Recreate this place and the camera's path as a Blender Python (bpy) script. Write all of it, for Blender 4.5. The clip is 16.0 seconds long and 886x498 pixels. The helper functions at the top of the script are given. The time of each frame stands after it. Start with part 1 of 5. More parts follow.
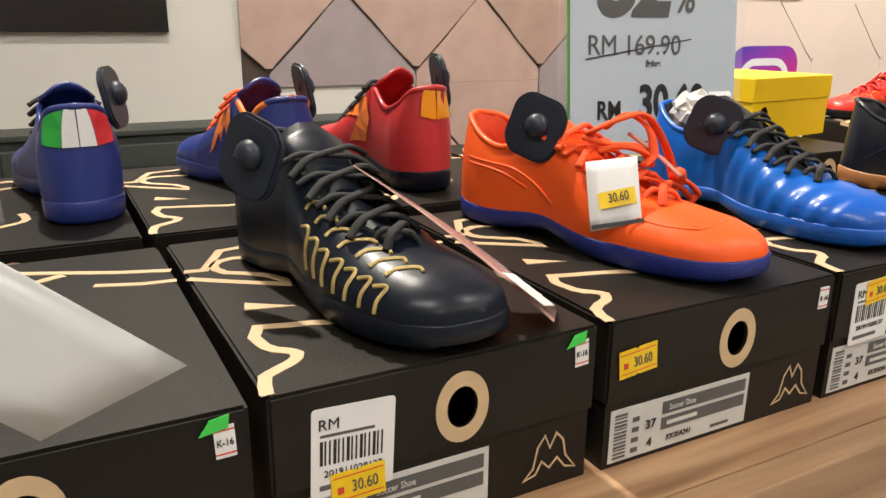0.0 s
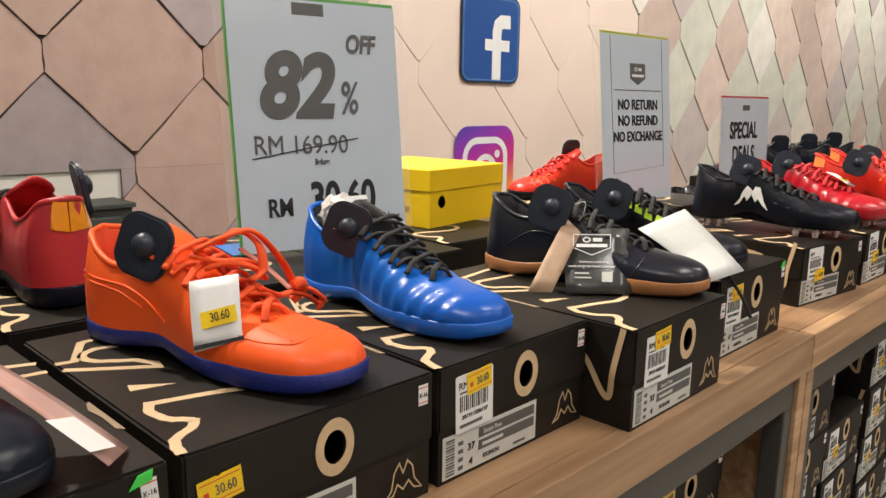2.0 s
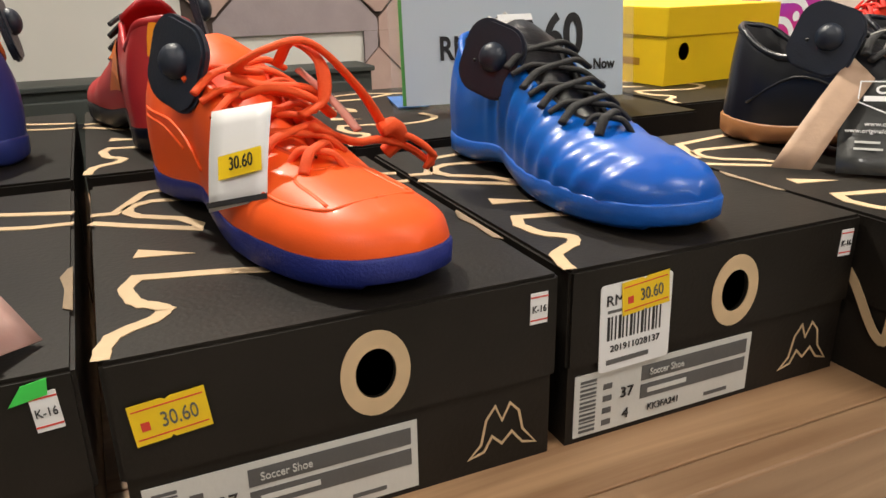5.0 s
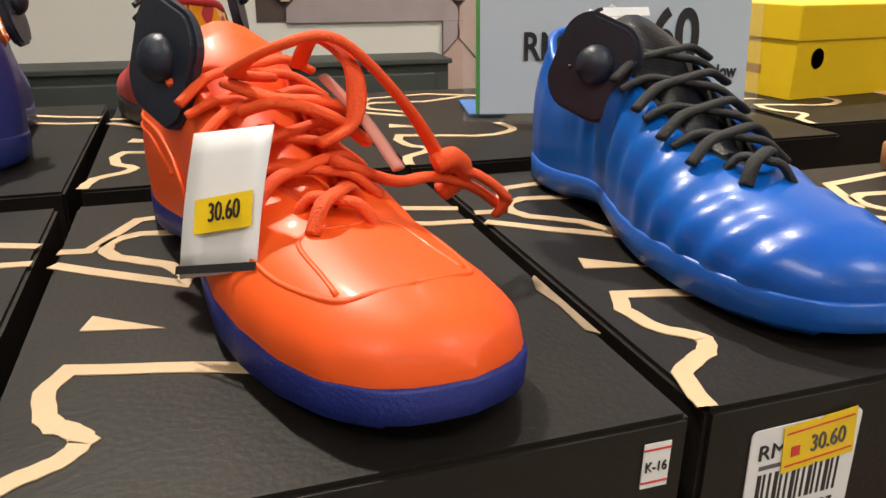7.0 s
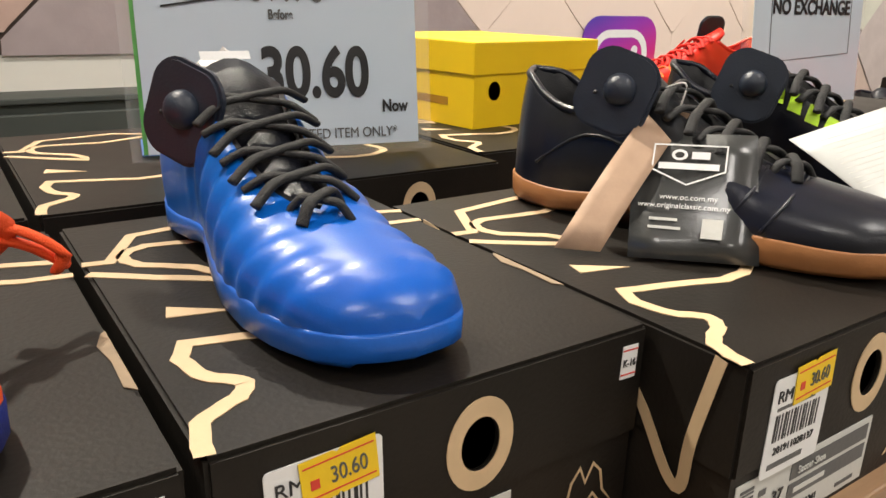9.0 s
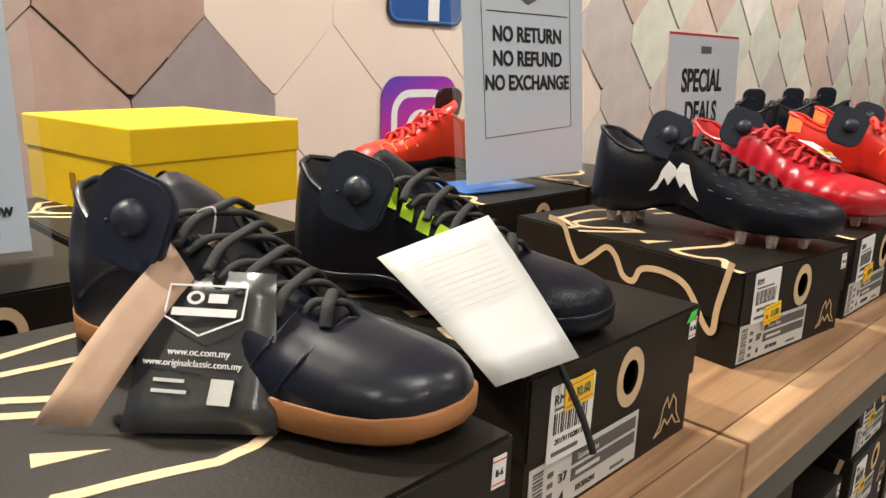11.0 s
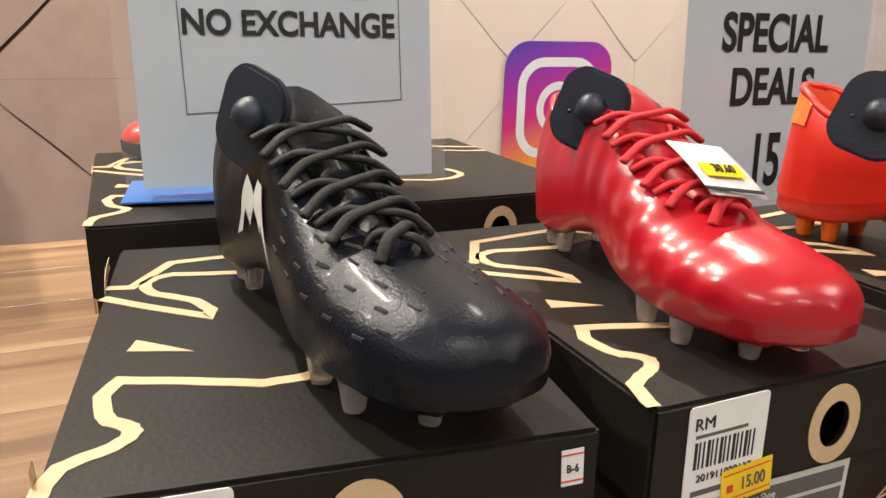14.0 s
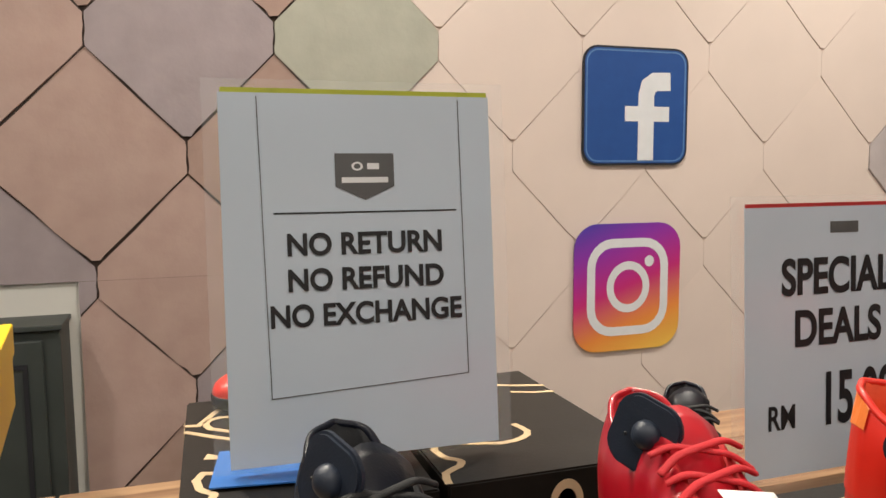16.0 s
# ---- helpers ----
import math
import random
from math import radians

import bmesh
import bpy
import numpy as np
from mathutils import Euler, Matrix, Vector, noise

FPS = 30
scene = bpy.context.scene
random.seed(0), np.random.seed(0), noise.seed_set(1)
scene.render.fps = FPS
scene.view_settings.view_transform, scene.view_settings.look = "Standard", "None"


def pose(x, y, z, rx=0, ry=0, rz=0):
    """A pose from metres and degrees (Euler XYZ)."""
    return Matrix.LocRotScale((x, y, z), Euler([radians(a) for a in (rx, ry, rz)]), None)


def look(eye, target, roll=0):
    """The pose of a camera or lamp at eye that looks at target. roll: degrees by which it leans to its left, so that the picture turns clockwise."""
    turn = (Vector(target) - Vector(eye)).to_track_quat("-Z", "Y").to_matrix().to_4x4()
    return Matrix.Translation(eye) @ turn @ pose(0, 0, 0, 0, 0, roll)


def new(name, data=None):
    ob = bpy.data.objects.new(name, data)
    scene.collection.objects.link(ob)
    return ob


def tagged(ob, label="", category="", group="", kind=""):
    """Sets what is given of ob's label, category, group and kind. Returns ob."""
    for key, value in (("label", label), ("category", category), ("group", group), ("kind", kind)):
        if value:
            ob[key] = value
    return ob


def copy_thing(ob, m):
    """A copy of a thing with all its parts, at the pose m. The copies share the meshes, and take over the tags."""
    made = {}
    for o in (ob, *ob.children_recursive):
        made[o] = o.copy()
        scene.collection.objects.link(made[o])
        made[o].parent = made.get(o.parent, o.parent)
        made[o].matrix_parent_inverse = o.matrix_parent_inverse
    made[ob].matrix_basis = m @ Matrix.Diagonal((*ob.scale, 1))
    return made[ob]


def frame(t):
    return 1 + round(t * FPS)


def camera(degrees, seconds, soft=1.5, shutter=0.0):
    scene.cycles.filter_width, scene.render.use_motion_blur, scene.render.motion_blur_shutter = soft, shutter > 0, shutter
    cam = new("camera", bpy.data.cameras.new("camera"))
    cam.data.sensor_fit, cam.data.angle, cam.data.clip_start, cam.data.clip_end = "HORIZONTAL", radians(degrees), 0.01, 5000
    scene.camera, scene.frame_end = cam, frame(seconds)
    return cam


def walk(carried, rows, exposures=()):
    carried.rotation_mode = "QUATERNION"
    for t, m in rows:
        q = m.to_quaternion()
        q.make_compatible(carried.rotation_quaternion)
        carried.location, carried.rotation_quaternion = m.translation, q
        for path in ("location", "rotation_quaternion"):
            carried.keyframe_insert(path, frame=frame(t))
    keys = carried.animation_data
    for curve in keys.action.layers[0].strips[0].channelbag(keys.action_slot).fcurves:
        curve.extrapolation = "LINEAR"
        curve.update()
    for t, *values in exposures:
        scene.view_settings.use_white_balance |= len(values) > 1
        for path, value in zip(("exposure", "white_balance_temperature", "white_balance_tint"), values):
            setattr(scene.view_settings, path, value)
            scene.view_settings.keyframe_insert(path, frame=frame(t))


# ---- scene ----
cam = camera(60.9, 16.0)
PATH = [
    (0, (0.013, 0.017, 1.195), (0.912, 1.709, 0.622), 0.5),
    (0.5, (0.05, -0.001, 1.211), (1.116, 1.613, 0.704), -0.1),
    (1, (0.07, -0.019, 1.22), (1.262, 1.521, 0.765), 0.1),
    (1.5, (0.087, -0.032, 1.223), (1.39, 1.426, 0.804), 0.6),
    (2, (0.101, -0.048, 1.228), (1.496, 1.331, 0.839), 0.9),
    (2.5, (0.107, -0.057, 1.231), (1.546, 1.281, 0.859), 1.0),
    (3, (0.108, -0.057, 1.232), (1.556, 1.273, 0.865), 0.8),
    (3.5, (0.105, -0.049, 1.23), (1.534, 1.299, 0.854), 0.7),
    (4, (0.131, -0.032, 1.206), (1.403, 1.439, 0.738), 0.1),
    (4.2, (0.17, -0.021, 1.189), (1.322, 1.524, 0.657), -0.3),
    (6.5, (0.321, 0.152, 1.157), (0.858, 1.935, 0.426), 0.6),
    (7, (0.325, 0.153, 1.16), (0.913, 1.93, 0.455), 0.4),
    (7.5, (0.352, 0.144, 1.165), (1.1, 1.865, 0.474), 1.2),
    (8, (0.369, 0.138, 1.165), (1.248, 1.804, 0.494), 1.5),
    (8.5, (0.384, 0.128, 1.167), (1.353, 1.749, 0.509), 1.5),
    (9, (0.404, 0.116, 1.168), (1.475, 1.683, 0.538), 1.4),
    (9.5, (0.434, 0.094, 1.185), (1.643, 1.584, 0.619), 1.5),
    (10, (0.457, 0.082, 1.196), (1.817, 1.462, 0.704), 2.5),
    (10.2, (0.461, 0.077, 1.198), (1.865, 1.42, 0.723), 2.5),
    (12.3, (0.895, 0.084, 1.192), (2.223, 1.471, 0.633), 0.5),
    (12.5, (0.933, 0.112, 1.188), (2.251, 1.507, 0.621), 0.7),
    (13, (1.059, 0.122, 1.179), (2.19, 1.672, 0.616), 1.6),
    (13.5, (1.169, 0.108, 1.172), (2.068, 1.796, 0.586), 2.3),
    (14, (1.186, 0.094, 1.173), (1.973, 1.84, 0.595), 1.4),
    (14.5, (1.187, 0.088, 1.174), (1.978, 1.836, 0.612), 1.2),
    (15, (1.183, 0.088, 1.189), (1.954, 1.86, 0.673), 0.9),
    (15.5, (1.189, 0.087, 1.241), (1.919, 1.911, 0.868), 0.3),
    (16, (1.186, 0.079, 1.281), (1.815, 1.966, 1.076), -0.4),
]
EXPOSURES = [(0, 0.36), (1, 0.26), (2.5, 0.06), (4.2, 0.1), (6.5, 0.08), (8.5, 0.12), (9.5, 0.36), (10.2, 0.14), (12.5, 0.2), (14, 0.16), (15, 0.14), (16, -0.22)]
walk(cam, [(t, look(eye, target, roll)) for t, eye, target, roll in PATH], EXPOSURES)

# ---- light ----
world = bpy.data.worlds.new("shop_air")
scene.world = world
world.use_nodes = True
world.node_tree.nodes["Background"].inputs[0].default_value = (1.0, 0.95, 0.88, 1)
world.node_tree.nodes["Background"].inputs[1].default_value = 0.02


def lamp(name, kind, eye, target, watts, size=0.5, color=(1, 0.93, 0.84), angle=60):
    d = bpy.data.lights.new(name, kind)
    d.energy, d.color = watts, color
    if kind == "AREA":
        d.shape, d.size, d.size_y = "RECTANGLE", size, size
    else:
        d.shadow_soft_size, d.spot_size, d.spot_blend = size, radians(angle), 0.6
    ob = new(name, d)
    ob.matrix_world = look(eye, target)
    return ob


CEIL = 2.75
SPOTS = [((0.15, 1.35, CEIL - 0.14), (0.5, 0.45, 1.0)), ((1.0, 1.45, CEIL - 0.14), (1.45, 0.4, 1.0)), ((2.2, 1.3, CEIL - 0.14), (2.3, 0.5, 1.0))]
for a, b in SPOTS:
    lamp("spot_lamp", "SPOT", a, b, 138, 0.035, (1, 0.92, 0.79), 66)
# Wash lamps added to brighten the mural; no known source stands here.
ADDED_WASH = (0.2, 1.9, 3.6, 5.3, 7.0, 8.9, 10.8)
# Area lamps added as soft fill from an unseen ceiling.
FILL_PANELS = [(-0.6, -0.5), (1.2, -0.5), (3.0, -0.5), (-0.6, -2.3), (1.2, -2.3), (3.0, -2.3)]
for x, y in FILL_PANELS:
    lamp("panel_fill_lamp", "AREA", (x, y, CEIL - 0.035), (x, y, 0), 11, 0.55, (1, 0.95, 0.89))
for x in ADDED_WASH:
    lamp("added_wall_wash_lamp", "SPOT", (x, 0.95, CEIL - 0.14), (x + 0.2, 2.0, 1.3), 46 if x < 1 else 68, 0.05, (1, 0.95, 0.88), 115)


# ---- materials ----
def mat(name, color, rough=0.5, metal=0.0, var=0.12, scale=30, bump=0.1, bump_scale=300, coat=0.0, rand=0.0, spec=0.5, second=None, trans=0.0, alpha=1.0, sheen=0.0):
    m = bpy.data.materials.new(name)
    m.use_nodes = True
    nt = m.node_tree
    b = nt.nodes["Principled BSDF"]
    b.inputs["Roughness"].default_value, b.inputs["Metallic"].default_value = rough, metal
    b.inputs["Specular IOR Level"].default_value = spec
    b.inputs["Coat Weight"].default_value, b.inputs["Coat Roughness"].default_value = coat, 0.12
    b.inputs["Transmission Weight"].default_value, b.inputs["Alpha"].default_value = trans, alpha
    b.inputs["Sheen Weight"].default_value = sheen
    tc = nt.nodes.new("ShaderNodeTexCoord")
    n1 = nt.nodes.new("ShaderNodeTexNoise")
    n1.inputs["Scale"].default_value, n1.inputs["Detail"].default_value = scale, 6
    nt.links.new(tc.outputs["Object"], n1.inputs["Vector"])
    ramp = nt.nodes.new("ShaderNodeValToRGB")
    ramp.color_ramp.elements[0].position, ramp.color_ramp.elements[1].position = 0.3, 0.7
    lo = second or [c * (1 - var) for c in color]
    hi = color if second else [min(1, c * (1 + var)) for c in color]
    ramp.color_ramp.elements[0].color, ramp.color_ramp.elements[1].color = (*lo, 1), (*hi, 1)
    nt.links.new(n1.outputs["Fac"], ramp.inputs["Fac"])
    out = ramp.outputs["Color"]
    if rand:
        oi = nt.nodes.new("ShaderNodeObjectInfo")
        hsv = nt.nodes.new("ShaderNodeHueSaturation")
        mr = nt.nodes.new("ShaderNodeMapRange")
        mr.inputs["To Min"].default_value, mr.inputs["To Max"].default_value = 1 - rand, 1 + rand
        nt.links.new(oi.outputs["Random"], mr.inputs["Value"])
        nt.links.new(mr.outputs["Result"], hsv.inputs["Value"])
        nt.links.new(out, hsv.inputs["Color"])
        out = hsv.outputs["Color"]
    nt.links.new(out, b.inputs["Base Color"])
    n2 = nt.nodes.new("ShaderNodeTexNoise")
    n2.inputs["Scale"].default_value, n2.inputs["Detail"].default_value = bump_scale, 4
    nt.links.new(tc.outputs["Object"], n2.inputs["Vector"])
    bp = nt.nodes.new("ShaderNodeBump")
    bp.inputs["Strength"].default_value, bp.inputs["Distance"].default_value = bump, 0.002
    nt.links.new(n2.outputs["Fac"], bp.inputs["Height"])
    nt.links.new(bp.outputs["Normal"], b.inputs["Normal"])
    rr = nt.nodes.new("ShaderNodeMapRange")
    rr.inputs["To Min"].default_value, rr.inputs["To Max"].default_value = max(0.02, rough * 0.8), min(1, rough * 1.2)
    nt.links.new(n1.outputs["Fac"], rr.inputs["Value"])
    nt.links.new(rr.outputs["Result"], b.inputs["Roughness"])
    return m


def wood_mat(name, dark, light):
    m = mat(name, light, 0.42, var=0.1, bump=0.05)
    nt = m.node_tree
    b = nt.nodes["Principled BSDF"]
    tc = nt.nodes.new("ShaderNodeTexCoord")
    mp = nt.nodes.new("ShaderNodeMapping")
    mp.inputs["Scale"].default_value = (1.6, 26, 26)
    nz = nt.nodes.new("ShaderNodeTexNoise")
    nz.inputs["Scale"].default_value, nz.inputs["Detail"].default_value, nz.inputs["Distortion"].default_value = 2.2, 7, 0.6
    cr = nt.nodes.new("ShaderNodeValToRGB")
    cr.color_ramp.elements[0].position, cr.color_ramp.elements[1].position = 0.33, 0.68
    cr.color_ramp.elements[0].color, cr.color_ramp.elements[1].color = (*dark, 1), (*light, 1)
    oi = nt.nodes.new("ShaderNodeObjectInfo")
    hs = nt.nodes.new("ShaderNodeHueSaturation")
    mr = nt.nodes.new("ShaderNodeMapRange")
    mr.inputs["To Min"].default_value, mr.inputs["To Max"].default_value = 0.72, 1.2
    nt.links.new(oi.outputs["Random"], mr.inputs["Value"])
    nt.links.new(mr.outputs["Result"], hs.inputs["Value"])
    nt.links.new(tc.outputs["Object"], mp.inputs["Vector"])
    nt.links.new(mp.outputs["Vector"], nz.inputs["Vector"])
    nt.links.new(nz.outputs["Fac"], cr.inputs["Fac"])
    nt.links.new(cr.outputs["Color"], hs.inputs["Color"])
    nt.links.new(hs.outputs["Color"], b.inputs["Base Color"])
    return m


def gradient_mat(name, stops, height):
    """A print whose colour runs up the object."""
    m = mat(name, (1, 1, 1), 0.4, var=0)
    nt = m.node_tree
    tc = nt.nodes.new("ShaderNodeTexCoord")
    sp = nt.nodes.new("ShaderNodeSeparateXYZ")
    ad = nt.nodes.new("ShaderNodeMath")
    ad.operation = "MULTIPLY_ADD"
    ad.inputs[1].default_value = -0.35
    mr = nt.nodes.new("ShaderNodeMapRange")
    mr.inputs["From Min"].default_value, mr.inputs["From Max"].default_value = -0.3 * height, height
    cr = nt.nodes.new("ShaderNodeValToRGB")
    els = cr.color_ramp.elements
    while len(els) < len(stops):
        els.new(0.5)
    for e, (p, c) in zip(els, stops):
        e.position, e.color = p, (*c, 1)
    nt.links.new(tc.outputs["Object"], sp.inputs[0])
    nt.links.new(sp.outputs["X"], ad.inputs[0])
    nt.links.new(sp.outputs["Z"], ad.inputs[2])
    nt.links.new(ad.outputs[0], mr.inputs["Value"])
    nt.links.new(mr.outputs["Result"], cr.inputs["Fac"])
    nt.links.new(cr.outputs["Color"], nt.nodes["Principled BSDF"].inputs["Base Color"])
    return m


CARD = mat("black_card", (0.0125, 0.0102, 0.0080), 0.48, var=0.35, scale=14, bump=0.10, bump_scale=420, rand=0.15, spec=0.24)
CARD_IN = mat("raw_card", (0.26, 0.19, 0.12), 0.8, var=0.2, scale=60)
KRAFT = mat("kraft_print", (0.58, 0.42, 0.25), 0.6, var=0.1, scale=40, bump=0.05)
WHITE = mat("label_paper", (0.78, 0.78, 0.78), 0.45, var=0.04, scale=20, bump=0.03)
GREYP = mat("grey_label", (0.58, 0.58, 0.55), 0.5, var=0.05)
BLACK = mat("black_ink", (0.015, 0.015, 0.017), 0.45, var=0.1)
DGREY = mat("grey_ink", (0.10, 0.10, 0.10), 0.5, var=0.1)
YELLOW = mat("yellow_sticker", (0.85, 0.58, 0.01), 0.4, var=0.05, scale=60)
REDINK = mat("red_ink", (0.65, 0.05, 0.03), 0.5)
GREEN = mat("green_sticker", (0.05, 0.6, 0.08), 0.4)
TAGP = mat("tag_plastic", (0.017, 0.024, 0.040), 0.42, var=0.15, scale=40, bump=0.12, bump_scale=700)
YBOX = mat("yellow_card", (0.80, 0.52, 0.008), 0.4, var=0.05, scale=10, bump=0.05)
WOOD = wood_mat("oak_board", (0.20, 0.10, 0.048), (0.44, 0.27, 0.145))
WOODE = wood_mat("oak_edge", (0.30, 0.17, 0.09), (0.50, 0.32, 0.18))
STEEL = mat("grey_steel", (0.085, 0.085, 0.08), 0.38, metal=0.5, var=0.15, scale=8, bump=0.04)
DARK = mat("dark_board", (0.02, 0.02, 0.024), 0.6, var=0.2)
WALLW = mat("white_wall", (0.76, 0.73, 0.66), 0.7, var=0.04, scale=3, bump=0.08, bump_scale=60)
CEILM = mat("ceiling_paint", (0.72, 0.71, 0.68), 0.8, var=0.03, scale=2)
FLOORM = mat("floor_tile", (0.42, 0.38, 0.33), 0.3, var=0.12, scale=4, bump=0.03)
CAB = mat("cabinet_green_grey", (0.052, 0.060, 0.054), 0.5, var=0.12, scale=6)
SCREEN = mat("black_screen", (0.010, 0.008, 0.009), 0.25, var=0.1)
FILM = mat("clear_film", (0.95, 0.97, 1.0), 0.08, var=0.02, alpha=0.13, bump=0.25, bump_scale=25, spec=0.6)
PAPER = mat("sign_paper", (0.56, 0.64, 0.72), 0.22, var=0.03, scale=6, bump=0.12, bump_scale=18, coat=0.35)
SIGNG = mat("sign_green", (0.10, 0.36, 0.08), 0.4)
SIGNY = mat("sign_olive", (0.42, 0.45, 0.03), 0.4)
SIGNR = mat("sign_red", (0.45, 0.03, 0.03), 0.4)
# Glow for the diffusers of the added fill panels.
GLOW = bpy.data.materials.new("fill_panel_glow")
GLOW.use_nodes = True
GLOW.node_tree.nodes["Principled BSDF"].inputs["Emission Color"].default_value = (1, 0.93, 0.84, 1)
GLOW.node_tree.nodes["Principled BSDF"].inputs["Emission Strength"].default_value = 4
CLEAR = mat("clear_stud", (0.75, 0.70, 0.66), 0.15, var=0.05, trans=0.75)
FBBLUE = mat("print_blue", (0.022, 0.085, 0.30), 0.4, var=0.05)
PWHITE = mat("print_white", (0.80, 0.80, 0.80), 0.45, var=0.03)
BROCH = mat("blue_leaflet", (0.03, 0.16, 0.50), 0.35, var=0.25, scale=20)
IGRAD = gradient_mat("print_gradient", [(0.0, (0.95, 0.60, 0.10)), (0.25, (0.90, 0.30, 0.06)), (0.5, (0.62, 0.03, 0.20)), (0.78, (0.30, 0.04, 0.42)), (1.0, (0.06, 0.06, 0.42))], 0.37)
FOIL = mat("tissue_paper", (0.62, 0.60, 0.58), 0.5, var=0.15, bump=0.9, bump_scale=60)
CHROME = mat("clear_cord", (0.7, 0.68, 0.66), 0.25, var=0.05)


# ---- mesh helpers ----
FINE = {"barcode", "label_print", "print_line", "sticker_line", "ruled_lines", "label_field", "print_bar", "logo_mark"}


def part(name, bm, material, parent=None, label="", smooth=False, recalc=True):
    if recalc:
        bmesh.ops.recalc_face_normals(bm, faces=bm.faces)
    me = bpy.data.meshes.new(name)
    bm.to_mesh(me)
    bm.free()
    me.materials.append(material)
    if smooth:
        me.polygons.foreach_set("use_smooth", [True] * len(me.polygons))
    ob = new(name, me)
    if name in FINE:
        ob["kind"] = "stuff"
    if parent is not None:
        ob.parent = parent
    if label:
        ob["label"] = label
    return ob


def box(bm, x0, x1, y0, y1, z0, z1, bevel=0.0):
    r = bmesh.ops.create_cube(bm, size=1, matrix=Matrix.Translation(((x0 + x1) / 2, (y0 + y1) / 2, (z0 + z1) / 2)) @ Matrix.Diagonal((x1 - x0, y1 - y0, z1 - z0, 1)))
    if bevel:
        es = list({e for v in r["verts"] for e in v.link_edges})
        bmesh.ops.bevel(bm, geom=es, offset=bevel, segments=2, affect="EDGES", profile=0.5)
    return bm


def boxp(name, dims, material, parent=None, label="", bevel=0.0):
    return part(name, box(bmesh.new(), *dims, bevel), material, parent, label)


def plate(pts, m=None, t=0.0004, bm=None):
    """A thin printed or cut shape: the outline pts in x, z, standing in front of y = 0 by t."""
    bm = bm or bmesh.new()
    m = m or Matrix()
    a = [bm.verts.new(m @ Vector((x, 0, z))) for x, z in pts]
    b = [bm.verts.new(m @ Vector((x, -t, z))) for x, z in pts]
    n = len(pts)
    bm.faces.new(b)
    for i in range(n):
        bm.faces.new((a[i], a[(i + 1) % n], b[(i + 1) % n], b[i]))
    return bm


def rect(x0, x1, z0, z1):
    return [(x0, z0), (x1, z0), (x1, z1), (x0, z1)]


def round_rect(x0, x1, z0, z1, r, n=6):
    out = []
    for cx, cz, a0 in ((x1 - r, z0 + r, -90), (x1 - r, z1 - r, 0), (x0 + r, z1 - r, 90), (x0 + r, z0 + r, 180)):
        for i in range(n + 1):
            a = radians(a0 + 90 * i / n)
            out.append((cx + r * math.cos(a), cz + r * math.sin(a)))
    return out


def ribbon(pts, w, m=None, t=0.0004, closed=False, bm=None):
    """A printed line of width w along pts, with mitred corners."""
    bm = bm or bmesh.new()
    m = m or Matrix()
    n = len(pts)
    left, right = [], []
    for i in range(n):
        p = Vector(pts[i])
        a = Vector(pts[i - 1]) if (i or closed) else p * 2 - Vector(pts[1])
        b = Vector(pts[(i + 1) % n]) if (i < n - 1 or closed) else p * 2 - Vector(pts[i - 1])
        d1, d2 = (p - a).normalized(), (b - p).normalized()
        d = d1 + d2
        d = d.normalized() if d.length > 1e-6 else d1
        nrm = Vector((-d.y, d.x))
        k = min(1.7, 1 / max(0.4, nrm.dot(Vector((-d1.y, d1.x)))))
        left.append(p + nrm * w / 2 * k)
        right.append(p - nrm * w / 2 * k)
    rings = [[bm.verts.new(m @ Vector((q.x, y, q.y))) for q, y in ((left[i], 0), (left[i], -t), (right[i], -t), (right[i], 0))] for i in range(n)]
    for i in range(n if closed else n - 1):
        a, b = rings[i], rings[(i + 1) % n]
        for j in range(3):
            bm.faces.new((a[j], a[j + 1], b[j + 1], b[j]))
    return bm


def ring(cx, cz, rx, rz, k, m=None, t=0.0004, n=28):
    bm = bmesh.new()
    m = m or Matrix()
    vs = []
    for i in range(n):
        a = 2 * math.pi * i / n
        c, s = math.cos(a), math.sin(a)
        vs.append([bm.verts.new(m @ Vector((cx + rx * q * c, y, cz + rz * q * s))) for q, y in ((1, 0), (1, -t), (k, -t), (k, 0))])
    for i in range(n):
        a, b = vs[i], vs[(i + 1) % n]
        for j in range(4):
            bm.faces.new((a[j], a[(j + 1) % 4], b[(j + 1) % 4], b[j]))
    return bm


LIE = pose(0, 0, 0, -90, 0, 0)  # stands x, z outlines down on a top: x stays, z becomes y


def text(name, s, size, x, z, material, parent, m=None, sx=1.0, bold=0.0, shear=0.0, align="CENTER"):
    """Lettering in x, z in front of y = 0."""
    cu = bpy.data.curves.new(name, "FONT")
    cu.body, cu.size, cu.align_x, cu.shear, cu.offset = s, size, align, shear, bold
    cu.extrude = 0.0002
    tmp = bpy.data.objects.new(name, cu)
    scene.collection.objects.link(tmp)
    dg = bpy.context.evaluated_depsgraph_get()
    me = bpy.data.meshes.new_from_object(tmp.evaluated_get(dg))
    bpy.data.objects.remove(tmp)
    me.transform((m or Matrix()) @ pose(x, -0.0006, z, 90, 0, 0) @ Matrix.Diagonal((sx, 1, 1, 1)))
    me.materials.clear()
    me.materials.append(material)
    ob = new(name, me)
    ob["kind"] = "stuff"
    ob.parent = parent
    return ob


